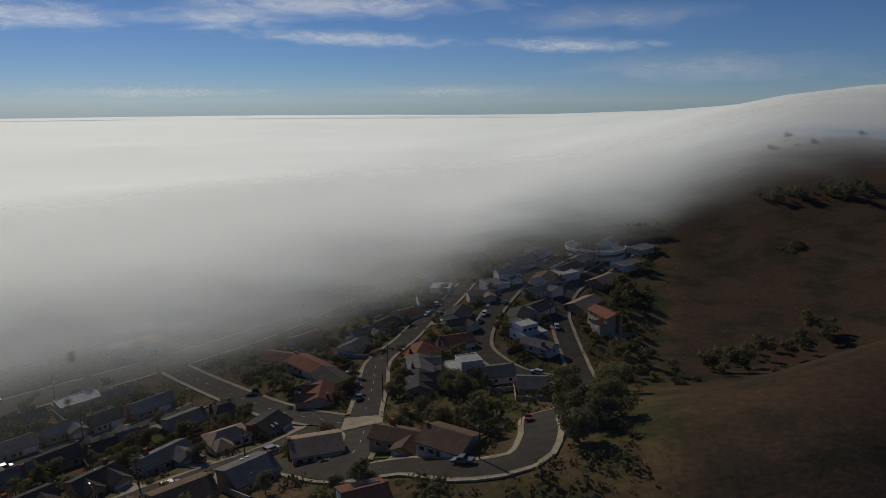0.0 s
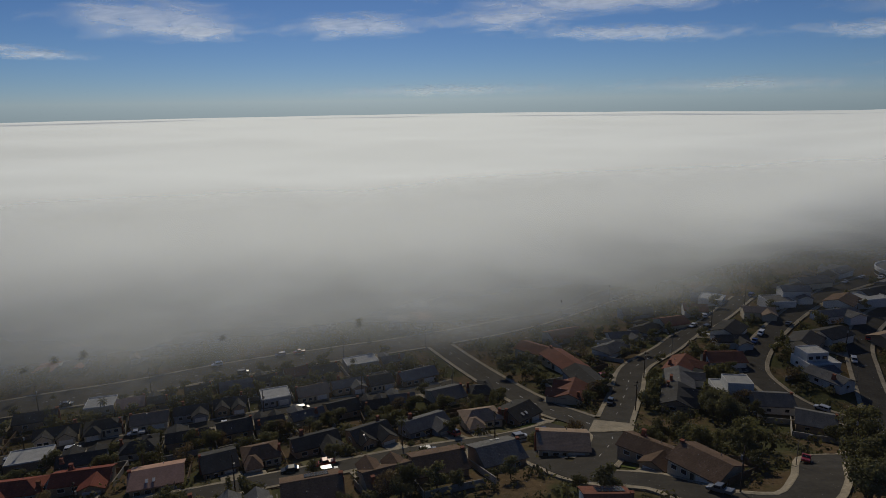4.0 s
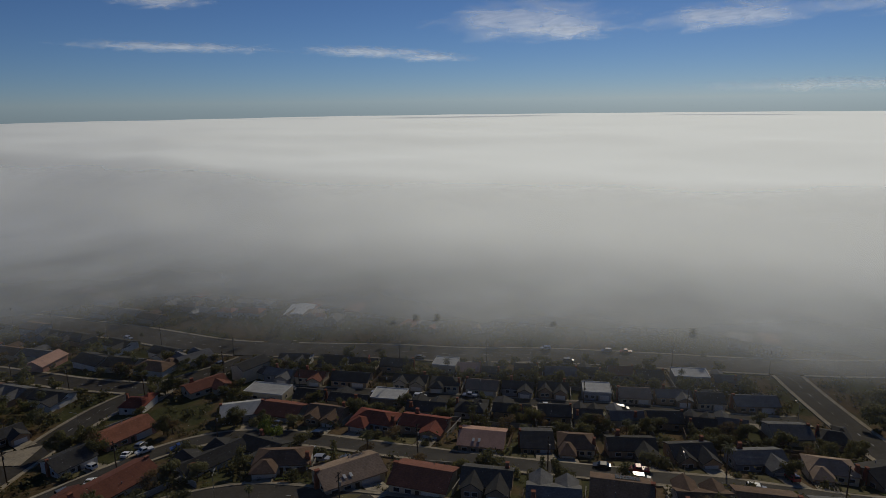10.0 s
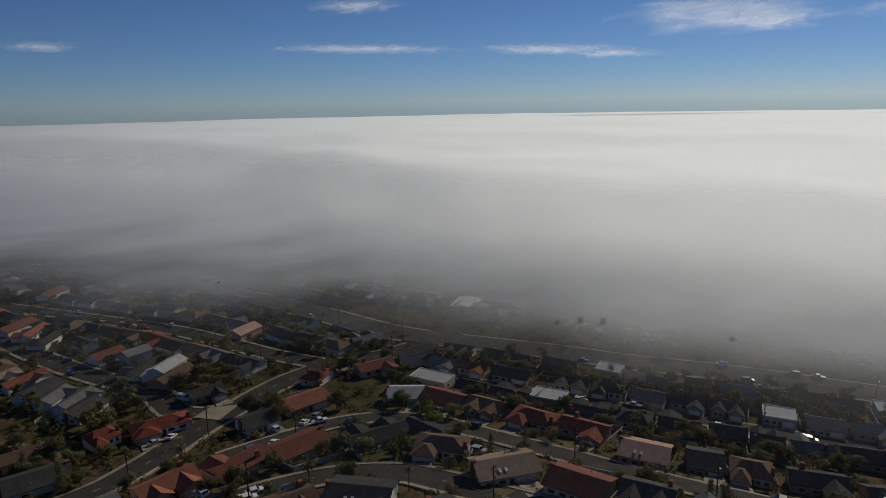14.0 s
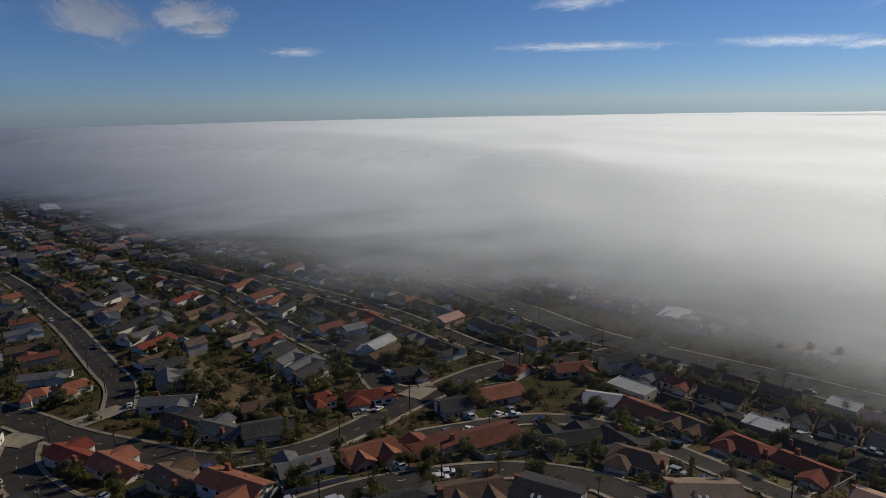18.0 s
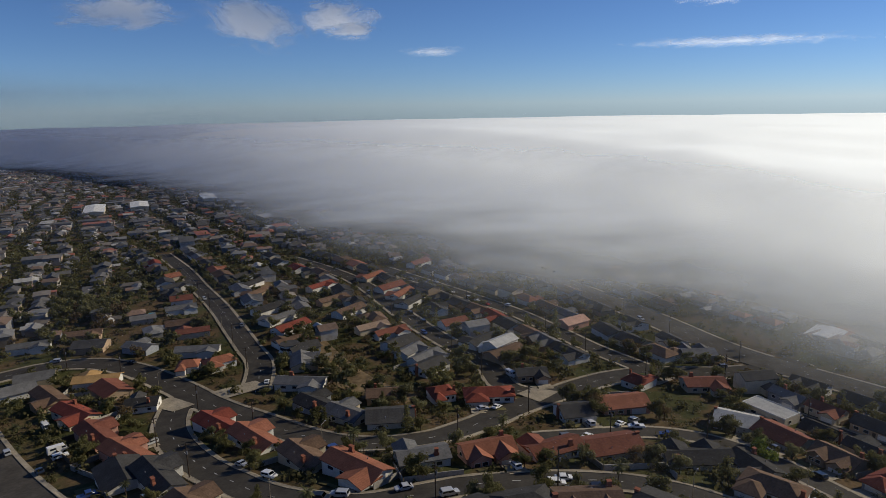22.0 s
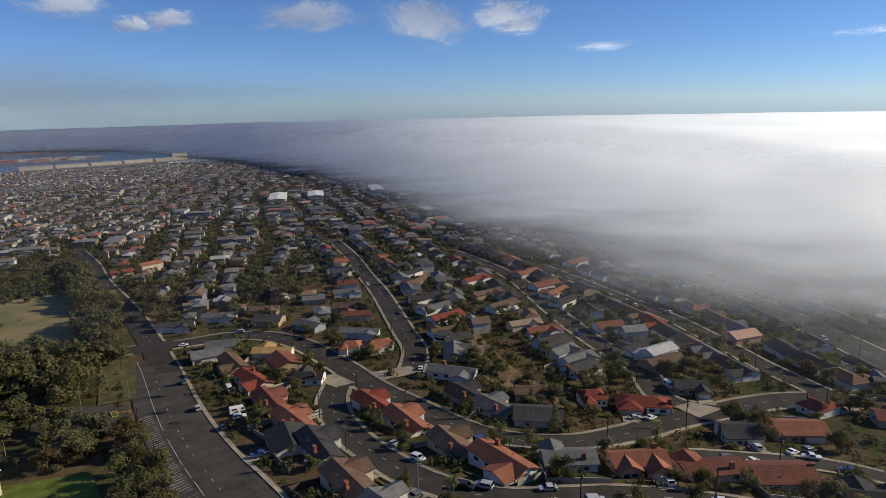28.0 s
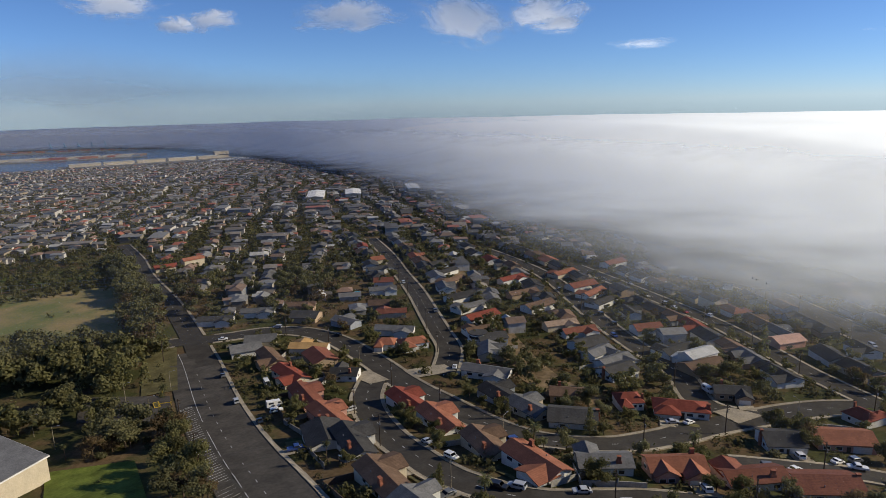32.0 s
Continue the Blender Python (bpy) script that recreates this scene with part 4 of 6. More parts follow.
POOL = surface("pool_water", (0.04, 0.3, 0.5), (0.07, 0.4, 0.62), 2.0, 0.1, 0.1, 0.05)
field_fence()
goal()
def traffic_island(x, y, turn, l, w):
    """A kerbed bed in the parking lot, planted with grass."""
    root = new("traffic_island")
    bm = bmesh.new()
    rim(bm, -l / 2, -w / 2, l / 2, w / 2, -0.3, 0.3, 0.25)
    part("kerb", bm, YELLOW, root)
    bm = bmesh.new()
    box(bm, -l / 2 + 0.26, -w / 2 + 0.26, -0.3, l / 2 - 0.26, w / 2 - 0.26, 0.22)
    part("grass", bm, DRY_LAWN, root)
    root.matrix_basis = pose(x, y, ground(x, y) + 0.3, 0, 0, turn)
    tagged(root, "grass island with a yellow-painted kerb in the parking lot", "traffic island")


traffic_island(-152, -206, 55, 16, 2.6)
traffic_island(-159, -189, 55, 5, 2.2)
barrier(-168, -196, 40)
barrier(-160, -186, 130)
barrier(-152, -205, 20)
pool(-253, -139, 30, 8, 4)
pool(-330, -205, 30, 8, 4)
HOUSES.append((-253, -139, 0, "F", 1.0))
BARE_LINE = glide([(-210, -38), (-226, -55), (-246, -72), (-290, -101), (-340, -133), (-408, -174)], 3.0)
BARE_SOIL = surface("bare_slope_soil", (0.12, 0.085, 0.045), (0.26, 0.19, 0.11), 2.2, 0.95, 0.4, 0.5)
ribbon("bare_slope", BARE_LINE, 8.0, 0, 0.2, BARE_SOIL, "bare brown soil slope with dry grass below the houses")



# ---- trees ----
def leaf_quads(bm, centre, spread, count, size, r, flat=0.75):
    for _ in range(count):
        d = Vector((r.gauss(0, 1), r.gauss(0, 1), r.gauss(0, 1) * flat))
        p = centre + d.normalized() * spread * r.random() ** 0.4
        out = (d.normalized() + Vector((r.gauss(0, 0.4), r.gauss(0, 0.4), 0.25 + r.gauss(0, 0.4)))).normalized()
        u = out.cross(Vector((r.gauss(0, 1), r.gauss(0, 1), r.gauss(0, 1)))).normalized()
        v = out.cross(u)
        s = size * r.uniform(0.6, 1.4)
        bm.faces.new([bm.verts.new(p + u * a * s + v * b * s * 0.7) for a, b in ((-1, 0), (0, -1), (1, 0), (0, 1))])


def limb(bm, p, q, r0, r1, n=6):
    w = (q - p).normalized()
    u = w.orthogonal().normalized()
    v = w.cross(u)
    rings = [[bm.verts.new(c + (u * math.cos(k * math.tau / n) + v * math.sin(k * math.tau / n)) * rr) for k in range(n)] for c, rr in ((p, r0), (q, r1))]
    for k in range(n):
        bm.faces.new((rings[0][k], rings[0][(k + 1) % n], rings[1][(k + 1) % n], rings[1][k]))


def make_tree(kind, seed):
    r = random.Random(seed)
    root = new("palm_tree" if kind == "palm" else "shrub" if kind == "shrub" else "tree")
    wood, crown = bmesh.new(), bmesh.new()
    leaf = LEAF
    if kind in ("broad", "olive", "dry", "lime"):
        top = Vector((r.uniform(-0.3, 0.3), r.uniform(-0.3, 0.3), 2.4))
        limb(wood, Vector((0, 0, -0.6)), top, 0.26, 0.19)
        lean = r.uniform(0, 6.28)
        for k in range(13):
            a, up = lean + k * 2.4, 2.6 + 4.0 * ((k * 0.618) % 1)
            out = r.uniform(0.9, 2.9) * (1.15 - abs(up - 4.4) / 4.0)
            c = Vector((math.cos(a) * out, math.sin(a) * out, up))
            limb(wood, top, c, 0.1, 0.03, 5)
            leaf_quads(crown, c, r.uniform(1.2, 1.8), 60 if kind == "dry" else 150, 0.25, r)
        leaf = {"broad": LEAF, "olive": LEAF_OLIVE, "dry": LEAF_DRY, "lime": LEAF_LIME}[kind]
    elif kind == "conifer":
        limb(wood, Vector((0, 0, -0.6)), Vector((0, 0, 10.5)), 0.3, 0.05)
        for k in range(26):
            up = 1.2 + k * 0.37
            out = 1.9 * (1 - up / 11.5) + 0.25
            a = k * 2.4
            c = Vector((math.cos(a) * out * 0.7, math.sin(a) * out * 0.7, up))
            limb(wood, Vector((0, 0, up + 0.1)), c, 0.06, 0.02, 4)
            leaf_quads(crown, c, 0.55 + out * 0.4, 34, 0.24, r, 0.5)
    elif kind == "palm":
        pts = [Vector((math.sin(k * 0.5 + seed) * 0.12, 0.03 * k, k * 1.5 - 0.6)) for k in range(8)]
        for p, q in zip(pts, pts[1:]):
            limb(wood, p, q, 0.26 - 0.012 * p.z, 0.26 - 0.012 * q.z, 7)
        head = pts[-1]
        for k in range(26):
            a, pitch = k * 2.4, 1.1 - k * 0.075
            way = Vector((math.cos(a), math.sin(a), 0))
            side = Vector((-math.sin(a), math.cos(a), 0))
            p, slope, rib = head.copy(), pitch, []
            for j in range(7):
                rib.append(p.copy())
                p = p + way * math.cos(slope) * 0.4 + Vector((0, 0, math.sin(slope) * 0.4))
                slope -= 0.24
            for j in range(6):
                w = 0.5 * math.sin((j + 0.8) / 6.6 * math.pi)
                for s in (-1, 1):
                    q = rib[j].lerp(rib[j + 1], 0.5)
                    crown.faces.new([crown.verts.new(v) for v in (rib[j], q, q + side * s * w - Vector((0, 0, 0.25 * w)) + way * 0.2)])
                    crown.faces.new([crown.verts.new(v) for v in (q, rib[j + 1], rib[j + 1] + side * s * w * 0.9 - Vector((0, 0, 0.25 * w)) + way * 0.2)])
        leaf = FROND
    else:
        for k in range(7):
            a = k * 2.4
            c = Vector((math.cos(a) * 0.7, math.sin(a) * 0.7, 0.7 + 0.5 * ((k * 0.618) % 1)))
            limb(wood, Vector((0, 0, -0.3)), c, 0.05, 0.02, 4)
            leaf_quads(crown, c, 0.75, 44, 0.22, r, 0.8)
        leaf = LEAF if seed % 2 else LEAF_OLIVE
    part("trunk", wood, BARK, root)
    part("crown", crown, leaf, root)
    tagged(root, {"broad": "leafy dark green garden tree", "olive": "grey-green tree with an open crown", "dry": "bare brown winter tree with thin foliage",
                  "lime": "bright yellow-green garden tree", "conifer": "tall dark narrow conifer", "palm": "slender palm tree with a tuft of fronds",
                  "shrub": "low rounded garden shrub"}[kind], "shrub" if kind == "shrub" else "tree", "trees and shrubs of the hillside")
    return root


TREE_PROTO = {}
TREES = []
tr = random.Random(21)


def tree(x, y, kind="broad", size=1.0, variant=None):
    """Notes a tree; they are set out together at the end."""
    v = tr.randrange(3) if variant is None else variant
    m = pose(x, y, ground(x, y) + 0.1, 0, 0, tr.uniform(0, 360)) @ Matrix.Diagonal((size * tr.uniform(0.88, 1.12), size * tr.uniform(0.88, 1.12), size, 1))
    TREES.append((math.hypot(x, y), kind, v, m))


def set_out_trees():
    """The nearest trees and shrubs are things of their own; the rest are joined."""
    count = {"tree": 0, "shrub": 0}
    rest = {}
    for d, kind, v, m in sorted(TREES, key=lambda q: q[0]):
        sort = "shrub" if kind == "shrub" else "tree"
        count[sort] += 1
        if count[sort] > (290 if sort == "tree" else 240):
            rest.setdefault(kind, []).append(m)
            continue
        if (kind, v) not in TREE_PROTO:
            TREE_PROTO[kind, v] = make_tree(kind, 11 * v + len(kind))
            TREE_PROTO[kind, v].matrix_basis = m
        else:
            ob = TREE_PROTO[kind, v]
            copy_thing(ob, m @ Matrix.Diagonal((1 / ob.scale.x, 1 / ob.scale.y, 1 / ob.scale.z, 1)))
    for kind, ms in rest.items():
        crown = next(c for k, ob in TREE_PROTO.items() if k[0] == kind for c in ob.children if c.name.startswith("crown"))
        me = crown.data
        n = len(me.vertices)
        co = np.empty(n * 3)
        me.vertices.foreach_get("co", co)
        co = co.reshape(-1, 3)
        polys = [tuple(p.vertices) for p in me.polygons]
        keep = polys[::4] if kind != "palm" else polys
        verts, faces = [], []
        for m in ms:
            a = np.array(m)
            big = np.empty((0, 3))
            base = len(verts)
            for f in keep:
                q = co[list(f)]
                if kind != "palm":
                    q = q.mean(0) + (q - q.mean(0)) * 1.75
                k = len(verts)
                verts.extend((q @ a[:3, :3].T + a[:3, 3]).tolist())
                faces.append(tuple(range(k, k + len(f))))
        ob = raw("far_foliage", verts, faces, me.materials[0])
        tagged(ob, "dense dark foliage of garden trees farther down the slope", "trees", kind="stuff")


def clear_of_houses(x, y, gap=8.0):
    return all(abs(x - h[0]) > gap or abs(y - h[1]) > gap for h in HOUSES) and to_road(x, y) > 1.6


def grove(x0, y0, x1, y1, wide, count, kinds, low, high):
    """Trees scattered along a line, within so many metres of it."""
    for _ in range(count):
        k = tr.random()
        a = Vector((x1 - x0, y1 - y0)).normalized()
        o = tr.uniform(-wide, wide)
        x, y = x0 + (x1 - x0) * k - a.y * o, y0 + (y1 - y0) * k + a.x * o
        if clear_of_houses(x, y, 6.0):
            tree(x, y, kinds[tr.randrange(len(kinds))], tr.uniform(low, high))


def yard_trees():
    for x, y, turn, kind, lx in HOUSES[:]:
        d = math.hypot(x, y)
        if d > 470:
            continue
        a = radians(turn)
        for _ in range(7 if d < 300 else 5):
            u, v = tr.uniform(-9.5, 9.5) * lx, tr.choice((tr.uniform(-13, -8), tr.uniform(7, 12)))
            px, py = x + math.cos(a) * u + math.sin(a) * -v, y + math.sin(a) * u - math.cos(a) * -v
            if to_road(px, py) < 2.2 or not all(math.hypot(px - h[0], py - h[1]) > 8.3 for h in HOUSES):
                continue
            k = tr.random()
            if k < 0.3:
                tree(px, py, "shrub", tr.uniform(0.8, 1.7))
            elif k < 0.72:
                tree(px, py, "broad", tr.uniform(0.5, 0.95))
            elif k < 0.86:
                tree(px, py, "olive", tr.uniform(0.5, 0.9))
            elif k < 0.91:
                tree(px, py, "palm", tr.uniform(0.6, 1.0))
            elif k < 0.96:
                tree(px, py, "dry", tr.uniform(0.6, 0.9))
            else:
                tree(px, py, "conifer", tr.uniform(0.5, 0.9))


yard_trees()
grove(-160, -310, -188, -232, 24, 95, ("broad", "olive", "broad"), 1.3, 1.9)
grove(-200, -232, -250, -298, 9, 46, ("olive", "broad", "olive", "dry"), 1.2, 1.8)
grove(-262, -318, -345, -432, 7, 46, ("olive", "broad", "olive"), 1.3, 1.9)
grove(-252, -256, -300, -318, 9, 22, ("broad", "olive", "dry"), 0.9, 1.4)
grove(-104, -102, -152, -158, 7, 30, ("olive", "broad", "olive"), 1.0, 1.5)
grove(-178, -262, -166, -205, 11, 26, ("broad", "conifer", "olive"), 1.1, 1.6)
grove(-226, -272, -292, -350, 8, 40, ("olive", "broad", "dry"), 1.1, 1.6)
grove(-300, -352, -345, -425, 8, 18, ("broad", "olive"), 0.8, 1.3)
grove(-98, -106, -146, -164, 8, 34, ("broad", "dry", "olive", "broad"), 0.9, 1.35)
grove(-130, -165, -150, -230, 8, 26, ("shrub", "olive", "broad"), 0.8, 1.3)
grove(-118, -170, -140, -168, 5, 9, ("shrub", "olive", "dry"), 0.9, 1.4)
grove(-125, -205, -118, -245, 10, 12, ("olive", "broad"), 0.9, 1.3)
for px, py, ps in ((-127, -202, 1.0), (-136, -232, 1.0), (-131, -238, 0.9), (-158, -183, 0.9), (-154, -180, 0.8), (-116, -180, 0.5), (-122, -172, 0.5), (-128, -166, 0.55), (-140, -161, 0.8), (-134, -219, 0.5), (-185, -172, 0.9), (-172, -158, 0.9), (-163, -150, 0.6)):
    tree(px, py, "palm", ps)
grove(-290, -215, -365, -260, 26, 34, ("broad", "olive", "broad", "dry"), 0.8, 1.4)
grove(-300, -330, -350, -235, 22, 40, ("broad", "olive", "broad", "shrub"), 0.9, 1.4)
grove(-215, -52, -252, -75, 8, 12, ("shrub", "olive"), 0.8, 1.5)
grove(-236, -70, -320, -125, 10, 22, ("broad", "olive", "shrub", "dry"), 0.6, 1.1)
grove(-310, -112, -420, -190, 12, 26, ("broad", "olive", "shrub", "dry"), 0.6, 1.1)
grove(-226, -40, -256, -12, 12, 26, ("broad", "broad", "shrub"), 0.7, 1.2)
grove(-190, -26, -206, -46, 7, 12, ("shrub", "shrub", "olive"), 0.8, 1.4)
grove(-236, 20, -262, 2, 8, 12, ("broad", "olive", "palm"), 0.7, 1.1)
grove(-238, 44, -248, 70, 6, 12, ("palm", "palm", "broad"), 0.7, 1.0)
grove(-200, 30, -222, 22, 7, 9, ("broad", "dry"), 0.7, 1.1)
grove(-300, 102, -96, 284, 13, 26, ("palm", "palm", "broad"), 0.8, 1.1)
tree(-167, 69, "lime", 1.1, 0)
tree(-297, 21, "conifer", 1.3, 0)
tree(-242, 55, "conifer", 0.9, 1)
grove(64, 202, 30, 122, 9, 52, ("broad", "broad", "olive"), 0.8, 1.4)
grove(82, 208, 92, 250, 6, 16, ("broad", "shrub", "olive"), 0.7, 1.1)
grove(96, 262, 118, 330, 5, 14, ("shrub", "olive"), 0.8, 1.4)
grove(-8, 205, 24, 195, 9, 30, ("broad", "shrub", "olive"), 0.7, 1.2)
grove(-8, 152, 24, 160, 10, 26, ("broad", "shrub", "broad"), 0.7, 1.1)
grove(4, 225, 18, 262, 5, 14, ("olive", "shrub", "dry"), 0.7, 1.1)
grove(-32, 192, -60, 240, 9, 18, ("broad", "shrub", "palm"), 0.7, 1.1)
grove(142, 424, 175, 424, 4, 9, ("broad", "broad"), 1.1, 1.5)
grove(226, 362, 240, 368, 4, 12, ("shrub", "shrub"), 1.2, 2.0)
grove(126, 198, 136, 202, 2, 4, ("shrub",), 1.2, 1.8)
grove(255, 455, 330, 430, 12, 36, ("shrub", "broad", "shrub"), 0.8, 1.6)
grove(300, 560, 420, 560, 30, 50, ("shrub", "broad", "shrub"), 0.8, 1.8)
grove(90, 205, 190, 262, 7, 40, ("shrub", "shrub", "olive"), 0.7, 1.4)
set_out_trees()


def in_park(x, y):
    """The playing field and its trees, on the far side of the wide street."""
    return (x * 0.78 - y * 0.63 > -8) and math.hypot(x, y) < 640


def bare(x, y):
    """The slope of bare soil below the upper street."""
    return any(math.hypot(x - q[0], y - q[1]) < 8 for q in BARE_LINE)


def garden_growth():
    """Low planting, hedges and small bushes that fill the gardens and banks."""
    r = random.Random(31)
    verts, faces = [], []
    for _ in range(13500):
        yaw, d = r.uniform(-22, 150), 105 + 400 * r.random() ** 0.8
        x, y = along_yaw(yaw, d)
        if x - 0.43 * max(y, 0) > 6 or to_road(x, y) < 2.4:
            continue
        if any(abs(x - h[0]) < 7.5 and abs(y - h[1]) < 7.5 for h in HOUSES):
            continue
        if in_park(x, y) and r.random() < 0.97 or bare(x, y):
            continue
        z, size = ground(x, y), r.choice((0.5, 0.7, 0.9, 1.3, 1.8))
        for _ in range(26):
            p = Vector((x + r.gauss(0, size * 0.7), y + r.gauss(0, size * 0.7), z + size * r.uniform(0.1, 1.5)))
            out = Vector((p.x - x + r.gauss(0, 0.3), p.y - y + r.gauss(0, 0.3), size * r.uniform(0.3, 1.3))).normalized()
            u = out.cross(Vector((r.gauss(0, 1), r.gauss(0, 1), r.gauss(0, 1)))).normalized()
            v = out.cross(u) * size * 0.26
            u = u * size * 0.33
            k = len(verts)
            verts += [tuple(p - u), tuple(p - v), tuple(p + u), tuple(p + v)]
            faces.append((k, k + 1, k + 2, k + 3))
    tagged(raw("garden_planting", verts, faces, GROWTH), "low dark garden planting and hedges between the houses", "planting", kind="stuff")


GROWTH = foliage("garden_growth", (0.06, 0.062, 0.024), (0.12, 0.105, 0.045))
garden_growth()


# ---- cars ----
PAINTS = {"white": (0.75, 0.75, 0.74), "silver": (0.42, 0.43, 0.45), "black": (0.015, 0.016, 0.018), "red": (0.35, 0.02, 0.02), "blue": (0.03, 0.06, 0.2), "grey": (0.12, 0.125, 0.13)}


def car_paint(name, c):
    def build(node):
        dust = node("TexNoise", i_Vector=node("TexCoord").outputs["Object"], i_Scale=1.5, i_Detail=4.0).outputs[0]
        col = node("VectorMath", operation="SCALE", i_0=rgb(c)[:3], i_Scale=node("MapRange", i_0=dust, i_3=0.85, i_4=1.1).outputs[0]).outputs[0]
        return node("BsdfPrincipled", i_Base_Color=col, i_Roughness=0.3, i_Coat_Weight=0.6).outputs[0]
    return shader(name + "_car_paint", build)


PAINTS = {k: car_paint(k, c) for k, c in PAINTS.items()}
CAR_PROTO = {}


def make_car(kind):
    root = new("van" if kind == "van" else "pickup_truck" if kind == "pickup" else "car")
    body, glass = bmesh.new(), bmesh.new()
    if kind == "van":
        shape = [(-2.9, 0.4), (2.8, 0.4), (2.85, 1.1), (2.3, 1.9), (1.9, 2.6), (-2.9, 2.7)]
        panes = [(1.1, 1.6, 2.2, 2.2), (-2.2, 1.6, -0.4, 2.2)]
    elif kind == "pickup":
        shape = [(-2.7, 0.45), (2.6, 0.45), (2.65, 0.95), (1.4, 1.15), (0.7, 1.8), (-0.7, 1.8), (-0.9, 1.1), (-2.7, 1.1)]
        panes = [(-0.55, 1.2, 0.75, 1.68)]
    elif kind == "suv":
        shape = [(-2.35, 0.4), (2.3, 0.4), (2.35, 0.95), (1.25, 1.1), (0.6, 1.75), (-2.1, 1.75), (-2.35, 1.1)]
        panes = [(-1.95, 1.15, -0.8, 1.62), (-0.7, 1.15, 0.7, 1.62)]
    else:
        shape = [(-2.25, 0.32), (2.25, 0.32), (2.28, 0.75), (1.15, 0.95), (0.45, 1.42), (-1.05, 1.44), (-1.75, 1.0), (-2.25, 0.95)]
        panes = [(-1.15, 0.98, -0.25, 1.34), (-0.2, 0.98, 0.65, 1.34)]
    prism(body, shape, -0.9, 0.9, "y")
    bmesh.ops.transform(body, matrix=Matrix.Identity(4), verts=body.verts)
    bmesh.ops.bevel(body, geom=body.edges[:], offset=0.07, segments=1, affect="EDGES")
    for x0, z0, x1, z1 in panes:
        box(glass, x0, -0.925, z0, x1, 0.925, z1)
    front = 1.85 if kind == "van" else 0.78 if kind != "pickup" else 0.95
    part("body", body, PAINTS["white"], root)
    part("side_window", glass, GLASS, root)
    tops = {"van": ((2.45, 1.75, 2.05, 2.45),), "pickup": ((1.32, 1.22, 0.82, 1.72), (-0.76, 1.72, -0.93, 1.2)), "suv": ((1.18, 1.17, 0.68, 1.69), (-2.38, 1.17, -2.16, 1.68))}
    for x0, z0, x1, z1 in tops.get(kind, ((1.08, 1.03, 0.54, 1.39), (-1.68, 1.07, -1.14, 1.43))):
        bm = bmesh.new()
        s = 0.03 if x0 > 0 else -0.03
        lo, hi = [(x0 + s, y, z0 + 0.02) for y in (-0.78, 0.78)], [(x1 + s, y, z1 + 0.02) for y in (0.72, -0.72)]
        f = bm.faces.new([bm.verts.new(v) for v in lo + hi])
        bmesh.ops.solidify(bm, geom=[f], thickness=0.03)
        part("windscreen" if x0 > 0 else "rear_window", bm, GLASS, root)
    reach = 1.8 if kind == "van" else 1.42
    for x in (-reach, reach):
        for y in (-0.82, 0.82):
            bm = bmesh.new()
            bmesh.ops.create_cone(bm, cap_ends=True, segments=12, radius1=0.34, radius2=0.34, depth=0.22, matrix=pose(x, y, 0.34, 90))
            part("wheel", bm, RUBBER, root)
    return root


cr = random.Random(5)


def car(x, y, turn, paint=None, kind=None, up=0.3):
    """A parked vehicle; turn: degrees of its nose from +x."""
    kind = kind or cr.choice(("car", "car", "suv", "suv", "pickup"))
    paint = paint or cr.choice(("white", "white", "silver", "black", "grey", "silver", "red", "blue", "grey"))
    a = radians(turn)
    rise = ground(x + math.cos(a) * 1.4, y + math.sin(a) * 1.4) - ground(x - math.cos(a) * 1.4, y - math.sin(a) * 1.4)
    m = pose(x, y, ground(x, y) + up, 0, 0, turn) @ pose(0, 0, 0, 0, -math.degrees(math.atan2(rise, 2.8)), 0)
    if kind not in CAR_PROTO:
        ob = CAR_PROTO[kind] = make_car(kind)
        ob.matrix_basis = m
    else:
        ob = copy_thing(CAR_PROTO[kind], m)
    for c in ob.children:
        if c.name.startswith("body"):
            c.material_slots[0].link = "OBJECT"
            c.material_slots[0].material = PAINTS[paint]
    words = {"car": "saloon car", "suv": "estate car", "pickup": "pickup truck", "van": "camper van"}[kind]
    tagged(ob, "parked %s %s on pale concrete or asphalt" % (paint, words), "car", "parked vehicles")


def kerb_cars(name, chance, side_of=(-1, 1)):
    w, line, _, _ = ROADS[name]
    for i, (x, y, wx, wy) in enumerate(line):
        if i % 2 or math.hypot(x, y) > 430:
            continue
        for side in side_of:
            if cr.random() < chance:
                o = side * (w / 2 - 1.15)
                px, py = x - wy * o, y + wx * o
                if to_road(px, py, name) > 3:
                    car(px, py, math.degrees(math.atan2(wy, wx)) + (180 if side > 0 else 0) + cr.uniform(-2, 2), up=0.42)


for street, chance in (("curving_road", 0.05), ("upper_street", 0.14), ("lower_street", 0.1), ("middle_street", 0.14), ("long_street", 0.14),
                       ("valley_street", 0.1), ("lower_valley_street", 0.07), ("spur_street", 0.12), ("ridge_street", 0.1), ("hill_street", 0.12), ("avenue", 0.07)):
    kerb_cars(street, chance)
kerb_cars("park_street", 0.05, (-1,))
for x, y, turn in CAR_SPOTS:
    car(x, y, turn, up=0.4)


